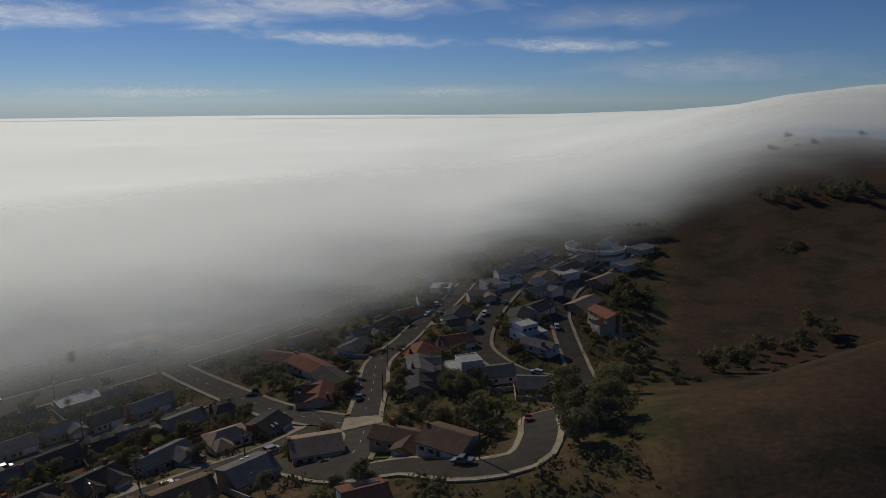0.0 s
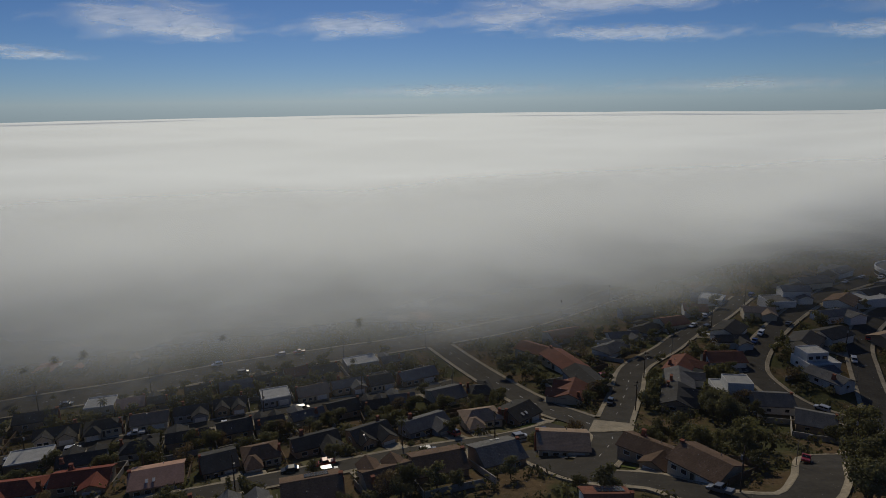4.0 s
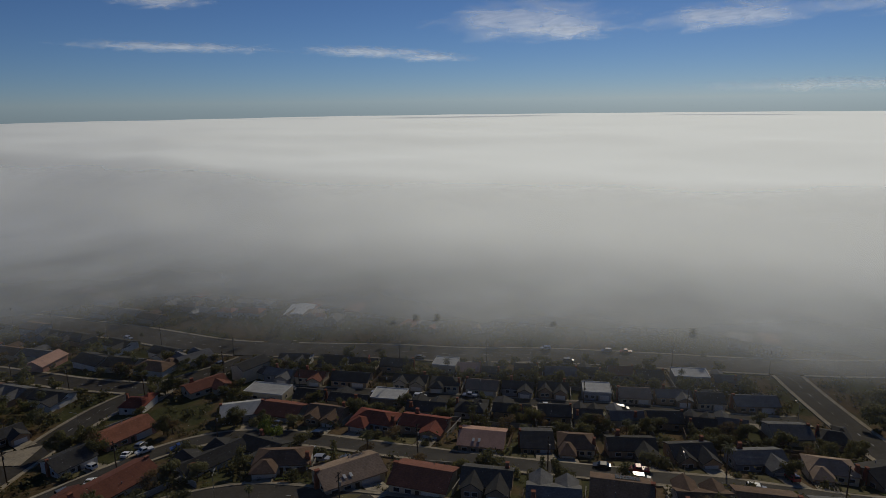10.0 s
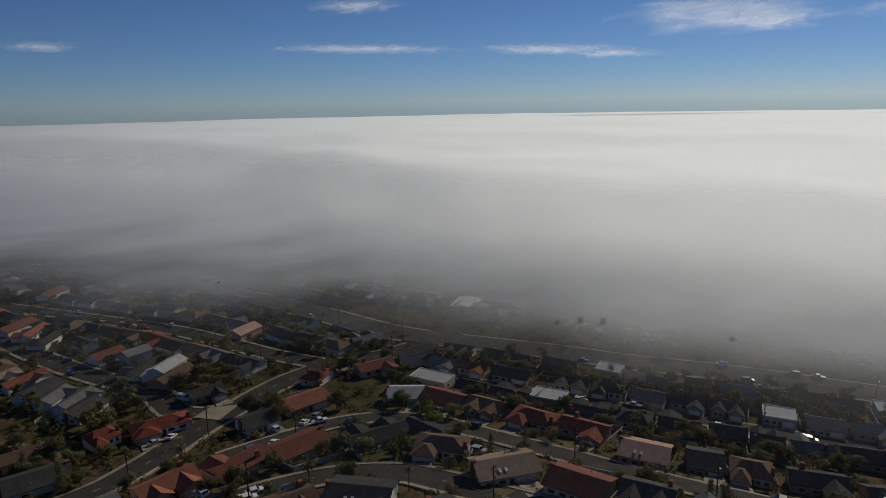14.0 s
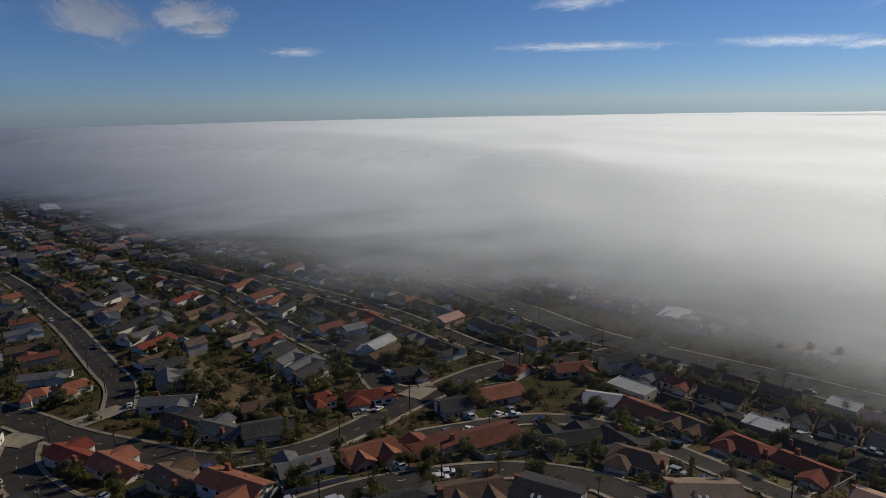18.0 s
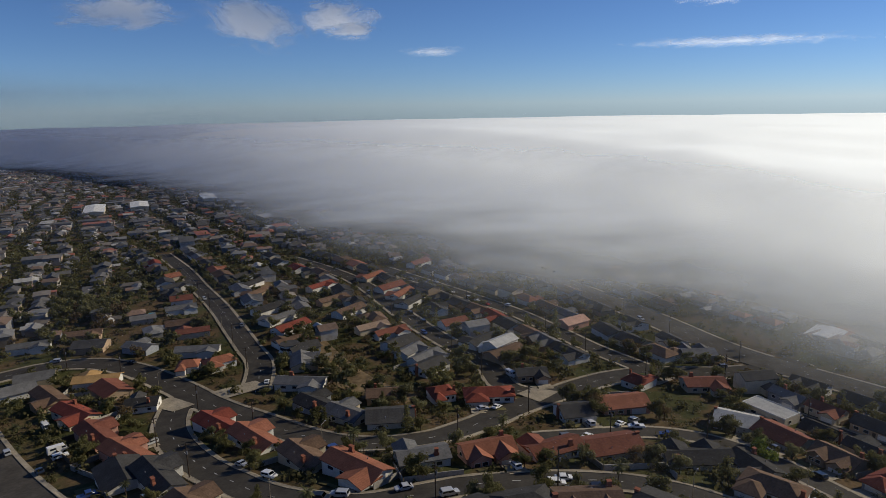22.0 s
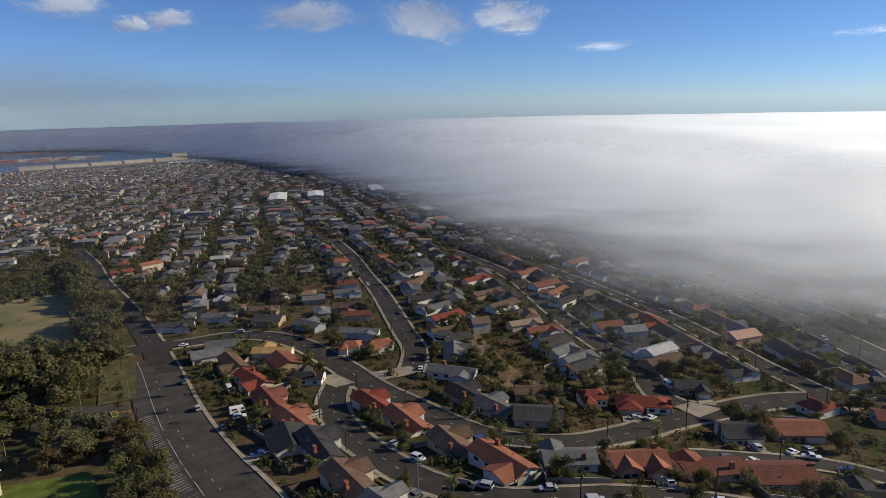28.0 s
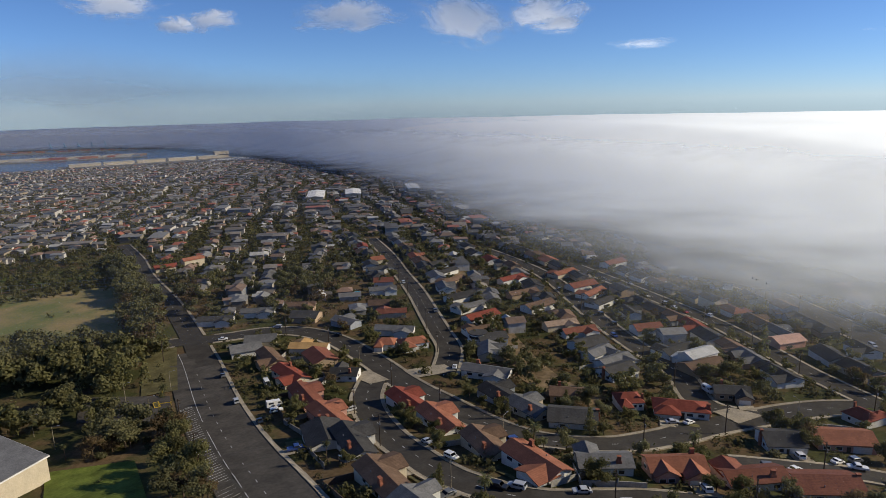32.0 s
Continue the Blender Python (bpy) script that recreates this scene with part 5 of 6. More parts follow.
for x, y, turn, paint, kind in ((-143, -62, 62, "white", "suv"), (-153, -74, 58, "silver", "car"), (-132, -89, 51, "grey", "suv"), (-129, -44, 84, "black", "suv"), (-156, -138, 51, "black", "car"),
                                (-204, -10, 120, "silver", "car"), (-206, -5, 150, "white", "car"), (-194, 35, 141, "white", "car"), (-198, 40, 136, "grey", "suv"), (-180, 23, 141, "white", "car"),
                                (-242, 0, 33, "white", "van"), (-144, 13, 96, "white", "car"), (-139, 21, 96, "black", "suv"), (-146, 68, 30, "white", "car"), (-141, 72, 30, "silver", "suv"), (-150, 74, 30, "white", "car"), (-136, 77, 30, "grey", "car")):
    car(x, y, turn, paint, kind, 0.42)
car(-188, -161, 51, "white", "van", 0.4)
car(-170, -143, 141, "white", "van", 0.4)
car(-166, -139, 141, "white", "suv", 0.4)
car(-143, -103, 51, "white", "suv", 0.4)

# ---- poles and wires ----
POLES = {}


def utility_pole(x, y, turn, high=10.5):
    m = pose(x, y, ground(x, y), 0, 0, turn) @ Matrix.Diagonal((1, 1, high / 10.5, 1))
    if "u" not in POLES:
        root = POLES["u"] = new("utility_pole")
        bm = bmesh.new()
        tube(bm, 0, 0, -1, 10.5, 0.19, 0.13, 8)
        part("pole", bm, POLE_WOOD, root)
        for z, half in ((9.9, 1.2), (8.8, 0.9)):
            bm = bmesh.new()
            box(bm, -0.06, -half, z - 0.07, 0.06, half, z + 0.07)
            part("crossarm", bm, POLE_WOOD, root)
        bm = bmesh.new()
        tube(bm, 0.35, 0, 7.4, 8.3, 0.22, 0.22, 8)
        part("transformer", bm, STEEL, root)
        root.matrix_basis = m
        ob = root
    else:
        s = POLES["u"].scale
        ob = copy_thing(POLES["u"], m @ Matrix.Diagonal((1 / s.x, 1 / s.y, 1 / s.z, 1)))
    tagged(ob, "dark weathered wooden utility pole with two crossarms", "utility pole", "poles along the streets")


def street_lamp(x, y, turn):
    m = pose(x, y, ground(x, y), 0, 0, turn)
    if "l" not in POLES:
        root = POLES["l"] = new("street_lamp")
        bm = bmesh.new()
        tube(bm, 0, 0, -0.5, 8.0, 0.1, 0.07, 8)
        part("pole", bm, CONCRETE, root)
        bm = bmesh.new()
        limb(bm, Vector((0, 0, 7.9)), Vector((1.9, 0, 8.3)), 0.05, 0.04)
        part("arm", bm, STEEL, root)
        bm = bmesh.new()
        box(bm, 1.7, -0.14, 8.22, 2.4, 0.14, 8.38)
        part("lantern", bm, STEEL, root)
        root.matrix_basis = m
        ob = root
    else:
        ob = copy_thing(POLES["l"], m)
    tagged(ob, "pale concrete street lamp with one curved arm", "street lamp", "lamps along the streets")


def pole_row(name, side, start, step, lamp_too=True):
    w, line, _, _ = ROADS[name]
    gone, want, last, i = 0.0, start, None, 0
    for x, y, wx, wy in line:
        if last:
            gone += math.hypot(x - last[0], y - last[1])
        last = (x, y)
        if gone < want or math.hypot(x, y) > 420:
            continue
        want += step
        i += 1
        px, py = x - wy * side * (w / 2 + 0.6), y + wx * side * (w / 2 + 0.6)
        if to_road(px, py, name) < 1:
            continue
        if lamp_too and i % 3 == 0:
            street_lamp(px, py, math.degrees(math.atan2(-wx * side, wy * side)))
        else:
            utility_pole(px, py, math.degrees(math.atan2(wy, wx)))


pole_row("curving_road", -1, 60, 34)
pole_row("lower_street", -1, 40, 34)
pole_row("upper_street", 1, 30, 36)
pole_row("middle_street", 1, 30, 36)
pole_row("long_street", 1, 30, 36)
pole_row("valley_street", -1, 20, 34)
pole_row("lower_valley_street", -1, 20, 34)
pole_row("avenue", -1, 120, 38)
pole_row("spur_street", -1, 20, 34)
pole_row("hill_street", -1, 20, 34)
pole_row("park_street", 1, 60, 40)
for x_, y_ in ((-158, -204), (-150, -182), (-126, -210), (-121, -192)):
    street_lamp(x_, y_, 120)


# ---- roof fittings ----
def on_roof(x, y, turn, lx, kind):
    """Solar panels or skylights on the slope of a broad gable."""
    m = pose(x, y, ground(x, y) + 0.35, 0, 0, turn)
    tilt = math.degrees(math.atan2(1.9, 5.5))
    root = new("solar_array" if kind == "solar" else "skylight")
    spots = [(i * 1.1, j * 1.75) for i in range(-2, 3) for j in (0, 1)] if kind == "solar" else [(-0.8, 0), (0.8, 0)]
    for u, v in spots:
        bm = bmesh.new()
        w, h = (0.5, 0.82) if kind == "solar" else (0.35, 0.6)
        stack(bm, u, v, ((w, h, 0.28), (w, h, 0.36), (w - 0.04, h - 0.04, 0.37)))
        part("panel" if kind == "solar" else "dome", bm, SOLAR if kind == "solar" else TRIM, root)
    root.matrix_basis = m @ pose(-1.5 * lx, -3.6, 2.8 + 1.9 * (1 - 3.6 / 5.5), tilt, 0, 0)
    tagged(root, "dark blue solar panels on a house roof" if kind == "solar" else "pair of white skylights on a house roof", "solar panels" if kind == "solar" else "skylight")


SOLAR = surface("solar_cell", (0.012, 0.016, 0.035), (0.02, 0.026, 0.05), 0.6, 0.15, 0.1, 0.0)
k_ = 0
for hx, hy, ht, hk, hl in HOUSES:
    if hk == "G" and math.hypot(hx, hy) < 185:
        k_ += 1
        if k_ % 2 == 0:
            on_roof(hx, hy, ht, hl, "solar" if k_ % 8 == 4 else "skylight")


# ---- the far town down to the harbour ----
def island_look(name, *colours):
    def build(node):
        own = node("NewGeometry").outputs["Random Per Island"]
        r = node("ValToRGB", i_0=own)
        r.color_ramp.interpolation = "CONSTANT"
        el = r.color_ramp.elements
        while len(el) < len(colours):
            el.new(0.5)
        for i, (e, c) in enumerate(zip(el, colours)):
            e.position, e.color = i / len(colours), rgb(c)
        spot = node("TexNoise", i_Vector=node("NewGeometry").outputs["Position"], i_Scale=0.5, i_Detail=3.0).outputs[0]
        tone = node("MapRange", i_0=spot, i_1=0.3, i_2=0.7, i_3=0.8, i_4=1.15).outputs[0]
        col = node("VectorMath", operation="SCALE", i_0=r.outputs[0], i_Scale=tone).outputs[0]
        return node("BsdfPrincipled", i_Base_Color=col, i_Roughness=0.85).outputs[0]
    return shader(name, build)


FAR_ROOF = island_look("far_roofs", (0.06, 0.06, 0.062), (0.13, 0.125, 0.12), (0.09, 0.086, 0.082), (0.14, 0.095, 0.07), (0.065, 0.063, 0.063), (0.34, 0.33, 0.31), (0.18, 0.155, 0.13), (0.25, 0.085, 0.052), (0.11, 0.095, 0.08), (0.17, 0.168, 0.165), (0.1, 0.095, 0.09), (0.2, 0.13, 0.095), (0.07, 0.068, 0.066))
FAR_WALL = island_look("far_walls", (0.33, 0.31, 0.27), (0.24, 0.2, 0.15), (0.42, 0.4, 0.37), (0.16, 0.14, 0.11), (0.3, 0.23, 0.17), (0.18, 0.18, 0.19))
fr = random.Random(11)
WAY = math.atan2(-0.59, -0.81)


def far_town():
    c, s = math.cos(WAY), math.sin(WAY)
    roofs, roof_faces, walls, wall_faces, blobs, blob_faces = [], [], [], [], [], []

    def block(x, y, turn, l, w, h, p, inset):
        """One house body with its pitched roof."""
        z = ground(x, y)
        a, b = math.cos(turn), math.sin(turn)
        at = lambda i, j, up: (x + a * i - b * j, y + b * i + a * j, z + up)
        n = len(walls)
        for up in (-3, h):
            for i, j in ((-1, -1), (1, -1), (1, 1), (-1, 1)):
                walls.append(at(i * l / 2, j * w / 2, up))
        for q in range(4):
            wall_faces.append((n + q, n + (q + 1) % 4, n + 4 + (q + 1) % 4, n + 4 + q))
        n = len(roofs)
        lo, wo = l / 2 + 0.5, w / 2 + 0.5
        for i, j, up in ((-lo, -wo, h), (lo, -wo, h), (lo, wo, h), (-lo, wo, h), (-lo + inset, 0, h + p), (lo - inset, 0, h + p)):
            roofs.append(at(i, j, up))
        roof_faces.extend([(n, n + 1, n + 5, n + 4), (n + 2, n + 3, n + 4, n + 5), (n + 1, n + 2, n + 5), (n + 3, n, n + 4), (n + 3, n + 2, n + 1, n)])

    vs, k = [], 0
    v = -2600.0
    while v < 2600:
        vs.append((v, k))
        v += 19.0 if k % 2 else 29.0
        k += 1
    for v, k in vs:
        u = -700.0 + fr.uniform(0, 8)
        while u < 2790:
            u += fr.uniform(11, 15)
            if fr.random() < 0.05:
                u += 14
            bend = 26 * noise.noise((u * 0.004, v * 0.004, 5)) + fr.gauss(0, 2.5)
            x, y = c * u - s * (v + bend), s * u + c * (v + bend)
            d = math.hypot(x, y)
            yaw = math.degrees(math.atan2(-x, y))
            if d > 2790 or d < 300 or yaw < 20 or yaw > 160 or d > fog_front(yaw) + 330:
                continue
            if in_park(x, y) or to_road(x, y) < 13:
                continue
            if u < 250 and (yaw > 100 or d > fog_front(yaw) + 110 or x * 0.66 + 84 - y * 0.75 > -88):
                continue
            if d < 620 and not free(x, y, 15.5):
                continue
            if fr.random() < 0.1:
                continue
            turn = WAY + (0 if fr.random() < 0.55 else math.pi / 2) + fr.uniform(-0.12, 0.12) + 0.5 * noise.noise((u * 0.003, v * 0.003, 1))
            big = fr.random() < 0.05 and d > 620
            l, w = (fr.uniform(8.5, 13), fr.uniform(6.5, 9)) if not big else (fr.uniform(18, 32), fr.uniform(12, 16))
            h = fr.choice((2.9, 3.1, 3.2, 5.6)) if not big else fr.uniform(5, 8)
            p = fr.uniform(1.2, 2.2) if fr.random() < 0.8 and not big else 0.3
            block(x, y, turn, l, w, h, p, 0 if fr.random() < 0.6 else w * 0.35)
            if d < 900 and fr.random() < 0.7:
                side = fr.choice((-1, 1)) * l * 0.26
                a, b = math.cos(turn), math.sin(turn)
                out = -w * 0.5 if fr.random() < 0.5 else w * 0.5
                block(x + a * side - b * out, y + b * side + a * out, turn + math.pi / 2, w * 0.8, l * 0.42, h - 0.1, p * 0.7, 0)
    wood = random.Random(4)
    for _ in range(34000):
        yaw, d = wood.uniform(60, 156), 470 + 2300 * wood.random() ** 1.15
        if d > fog_front(yaw) + 250 or d > 2780:
            continue
        x, y = along_yaw(yaw, d)
        if to_road(x, y) < 4:
            continue
        z = ground(x, y)
        size = wood.uniform(1.0, 2.8)
        for _ in range(5):
            cx, cy, cz = x + wood.gauss(0, size * 0.6), y + wood.gauss(0, size * 0.6), z + size * wood.uniform(0.5, 1.9)
            for _ in range(4):
                n = len(blobs)
                for _ in range(3):
                    blobs.append((cx + wood.gauss(0, size * 0.55), cy + wood.gauss(0, size * 0.55), cz + wood.gauss(0, size * 0.45)))
                blob_faces.append((n, n + 1, n + 2))
    tagged(raw("far_house_walls", walls, wall_faces, FAR_WALL), "pale walls of the far town's houses", "houses", kind="stuff")
    tagged(raw("far_house_roofs", roofs, roof_faces, FAR_ROOF), "grey, brown and red roofs of the far town", "houses", kind="stuff")
    tagged(raw("far_trees", blobs, blob_faces, LEAF), "dark green trees among the far town's houses", "trees", kind="stuff")


# ---- fog bank: a sheet over the sea and the lower town, thinning out towards the hill ----
FRONT_YAW = (-180, -60, -38, -31, -25, -18, -9, 6, 21, 33, 41, 51, 58, 67, 74, 80, 86, 92, 98, 106, 111, 117, 124, 128, 133, 137, 148, 180)
FRONT_AT = (1000, 900, 740, 690, 610, 515, 455, 405, 355, 350, 360, 352, 368, 415, 465, 515, 570, 630, 710, 860, 1020, 1330, 2100, 2700, 3600, 4100, 4300, 4500)


def fog_front(yaw):
    return sum(np.interp(yaw + o, FRONT_YAW, FRONT_AT) for o in (-5, -2.5, 0, 2.5, 5)) / 5


far_town()


def ease(t):
    t = min(1.0, max(0.0, t))
    return t * t * (3 - 2 * t)


def fog_look(lowest, thickest, size):
    def build(node):
        at = node("NewGeometry").outputs["Position"]
        dense = node("Attribute", attribute_name="depth_in_bank").outputs["Fac"]
        puff = node("TexNoise", i_Vector=at, i_Scale=1 / size, i_Detail=3.0, i_Roughness=0.5).outputs[0]
        puff = node("MapRange", i_0=puff, i_1=0.25, i_2=0.75, i_3=-0.14, i_4=0.14).outputs[0]
        both = node("Math", operation="ADD", i_0=dense, i_1=puff).outputs[0]
        alpha = node("MapRange", interpolation_type="SMOOTHSTEP", i_0=both, i_1=0.02, i_2=0.98, i_3=lowest, i_4=thickest).outputs[0]
        # A fixed upward normal keeps the shading off the sheet's slopes.
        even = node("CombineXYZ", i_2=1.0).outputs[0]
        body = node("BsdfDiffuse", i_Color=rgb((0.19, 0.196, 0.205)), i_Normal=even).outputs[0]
        # Normals turned seaward, so the fog brightens towards the sun whatever its slope.
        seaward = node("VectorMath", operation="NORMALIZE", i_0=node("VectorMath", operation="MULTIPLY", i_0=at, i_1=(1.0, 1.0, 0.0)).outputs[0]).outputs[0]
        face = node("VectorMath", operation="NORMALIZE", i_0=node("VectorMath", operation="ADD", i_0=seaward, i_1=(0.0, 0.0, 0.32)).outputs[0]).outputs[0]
        # Colour above 1 stands in for sunlight scattered through the fog.
        sun_scatter = node("BsdfDiffuse", i_Color=rgb((1.32, 1.44, 1.56)), i_Normal=face).outputs[0]
        fog = node("AddShader", i_0=body, i_1=sun_scatter).outputs[0]
        clear = node("BsdfTransparent").outputs[0]
        return node("MixShader", i_0=alpha, i_1=clear, i_2=fog).outputs[0]
    return shader("fog", build)


def fog_sheet(parent, lead, lift, lowest, thickest, size, seed, far=4900, stop=None):
    """One layer: it rises from the ground at the front of the bank to the bank's top, and runs on to the horizon."""
    yaws = np.arange(-75, 180.1, 1.0)
    verts, faces, dense = [], [], []
    steps = [-0.5 + 0.05 * k for k in range(20)] + [0.5 + 0.1 * k for k in range(12)]
    more = 34 if stop is None else 2
    n = len(steps) + more
    for w in yaws:
        f = min(fog_front(w), 4400) - lead * (1 + 1.5 * ease((w - 70) / 45))
        band = min(110 + 0.34 * f + 520 * ease((w - 62) / 50), (4880 - f) / 1.75)
        inner = [f + s * band for s in steps]
        top = inner[-1]
        end = max(far, top + 40) if stop is None else top * 1.02
        for d in inner + [top * (end / top) ** ((k + 1) / more) for k in range(more)]:
            x, y = along_yaw(w, d)
            s = (d - f) / band
            low = min(1.0, max(0.0, (w - 58) / 44))
            low = low * low * (3 - 2 * low)
            k = min(1, max(0, (s + 0.5 - 0.35 * low) / (1.7 + 0.1 * low)))
            rise = k * k * (3 - 2 * k)
            base = EYE - max(ground(x, y), 0)
            roof = np.interp(d, (300, 700, 1200, 2000, 3000, 4900), (72, 66, 64, 70, 84, 104))
            side = min(1.0, max(0.0, (-8 - w) / 30))
            roof -= 78 * side * side * (3 - 2 * side) * min(1.0, max(0.0, (d - 520) / 420))
            bump = noise.fractal((x * 0.0022 + seed, y * 0.0022, 0.3), 0.9, 2.1, 4) * min(14, 3 + d * 0.006) * min(1, 2 * k) * (1.0 if d < 1500 else max(0.25, 1 - (d - 1500) / 1500))
            start = min(base - 5, roof + (base - 5 - roof) * max(0.9, min(1.0, 1.0 - (f - 420) / 500)))
            fall = start * (1 - rise) + min(roof, base - 5) * rise + bump - lift
            verts.append((x, y, EYE - min(fall, base - 9)))
            dense.append(s * 1.05 + 0.5 - (max(0.0, s - 0.55) * 2.6 if lead > 50 else 0.0))
    for i in range(len(yaws) - 1):
        for k in range(n - 1):
            a = i * n + k
            faces.append((a, a + n, a + n + 1, a + 1))
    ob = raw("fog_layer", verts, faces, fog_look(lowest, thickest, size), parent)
    at = ob.data.attributes.new("depth_in_bank", "FLOAT", "POINT")
    at.data.foreach_set("value", dense)
    ob.data.polygons.foreach_set("use_smooth", [True] * len(faces))
    return ob


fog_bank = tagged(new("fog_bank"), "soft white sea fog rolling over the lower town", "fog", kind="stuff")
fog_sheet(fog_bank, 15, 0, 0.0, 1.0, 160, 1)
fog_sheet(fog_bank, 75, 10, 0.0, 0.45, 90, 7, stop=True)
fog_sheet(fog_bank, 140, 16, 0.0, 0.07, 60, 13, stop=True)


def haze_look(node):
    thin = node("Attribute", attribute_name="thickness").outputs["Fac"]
    # Blue-grey put into the sheets pales what lies behind them, as haze would.
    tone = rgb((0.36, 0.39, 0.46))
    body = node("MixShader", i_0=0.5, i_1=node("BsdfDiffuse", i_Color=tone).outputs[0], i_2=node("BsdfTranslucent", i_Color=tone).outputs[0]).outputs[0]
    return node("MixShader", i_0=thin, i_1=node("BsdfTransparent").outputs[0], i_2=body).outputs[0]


HAZE_AIR = shader("haze", haze_look)


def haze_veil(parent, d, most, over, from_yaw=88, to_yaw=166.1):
    """A tinted sheet standing over the town to imitate thin sea haze at one distance; it fades out upwards and towards
    the sun.
    """
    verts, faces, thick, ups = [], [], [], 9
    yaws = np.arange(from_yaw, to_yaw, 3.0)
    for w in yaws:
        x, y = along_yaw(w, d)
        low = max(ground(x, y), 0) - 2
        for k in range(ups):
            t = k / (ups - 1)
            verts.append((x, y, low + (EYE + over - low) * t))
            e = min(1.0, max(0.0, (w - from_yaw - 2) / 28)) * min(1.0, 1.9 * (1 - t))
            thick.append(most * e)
    for i in range(len(yaws) - 1):
        for k in range(ups - 1):
            a = i * ups + k
            faces.append((a, a + ups, a + ups + 1, a + 1))
    ob = raw("haze_layer", verts, faces, HAZE_AIR, parent)
    ob.data.attributes.new("thickness", "FLOAT", "POINT").data.foreach_set("value", thick)
    ob.data.polygons.foreach_set("use_smooth", [True] * len(faces))


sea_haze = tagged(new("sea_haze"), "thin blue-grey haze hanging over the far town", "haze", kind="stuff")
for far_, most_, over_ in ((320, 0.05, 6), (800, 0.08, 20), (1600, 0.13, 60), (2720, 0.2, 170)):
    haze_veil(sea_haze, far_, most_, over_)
# Near sheet added to lift the dark tones of the close slope.
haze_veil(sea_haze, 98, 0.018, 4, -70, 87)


# ---- harbour ----
def water_look(node):
    at = node("NewGeometry").outputs["Position"]
    wave = node("TexNoise", i_Vector=at, i_Scale=0.06, i_Detail=5.0, i_Roughness=0.6).outputs[0]
    rel = node("Bump", i_Strength=0.25, i_Distance=2.0, i_Height=wave).outputs[0]
    col = ramp(node, node("TexNoise", i_Vector=at, i_Scale=0.002, i_Detail=3.0).outputs[0], (0.3, (0.01, 0.03, 0.055)), (0.7, (0.016, 0.045, 0.075)))
    return node("BsdfPrincipled", i_Base_Color=col, i_Roughness=0.25, i_Normal=rel).outputs[0]


WATER = shader("sea_water", water_look)
tagged(raw("sea", [(-4950, -4950, 0), (4950, -4950, 0), (4950, 4950, 0), (-4950, 4950, 0)], [(0, 1, 2, 3)], WATER), "dark blue harbour and open sea", "water", kind="structure")
CRANE_BLUE = surface("crane_blue", (0.06, 0.2, 0.36), (0.1, 0.27, 0.45), 4.0, 0.5, 0.2, 0.0)
QUAY = surface("quay_concrete", (0.16, 0.15, 0.14), (0.26, 0.25, 0.23), 12.0, 0.9, 0.3, 0.0)
SHED_ROOF = surface("shed_roof", (0.42, 0.4, 0.34), (0.55, 0.53, 0.46), 8.0, 0.8, 0.2, 0.0, each=0.2)
BOX_STEEL = island_look("container_steel", (0.3, 0.09, 0.05), (0.36, 0.14, 0.07), (0.1, 0.16, 0.25), (0.4, 0.38, 0.35), (0.25, 0.06, 0.04), (0.3, 0.2, 0.12))


def quay(a, b, deep, top=4.0):
    """A wharf of filled land from a to b, that deep, away from the eye."""
    a, b = Vector(a), Vector(b)
    out = Vector(((a + b) / 2).normalized()) * deep
    bm = bmesh.new()
    ring = [a, b, b + out, a + out]
    lo, hi = [bm.verts.new((q.x, q.y, -3)) for q in ring], [bm.verts.new((q.x, q.y, top)) for q in ring]
    for i in range(4):
        bm.faces.new((lo[i], lo[(i + 1) % 4], hi[(i + 1) % 4], hi[i]))
    bm.faces.new(hi)
    bmesh.ops.recalc_face_normals(bm, faces=bm.faces[:])
    tagged(part("wharf", bm, QUAY), "pale concrete wharf in the harbour", "wharf", kind="structure")
    return a, b, out


def shed(x, y, turn, l, w, h, label="long pale warehouse with a low roof", roof=None):
    root = new("warehouse")
    wall, top = bmesh.new(), bmesh.new()
    prism(wall, gable_wall(w, h, w * 0.06, 6), -l / 2, l / 2)
    prism(top, gable(w, h, w * 0.06, 0.8, 0.5), -l / 2 - 0.8, l / 2 + 0.8)
    part("wall", wall, WALLS["c"][0], root)
    part("roof", top, roof or SHED_ROOF, root)
    for k in range(int(l // 14)):
        bm = bmesh.new()
        box(bm, -l / 2 + 5 + k * 14, -w / 2 - 0.25, 0.3, -l / 2 + 11 + k * 14, -w / 2 + 0.1, h * 0.6)
        part("door", bm, STEEL, root)
    root.matrix_basis = pose(x, y, max(ground(x, y), 4.0), 0, 0, turn)
    tagged(root, label, "warehouse")


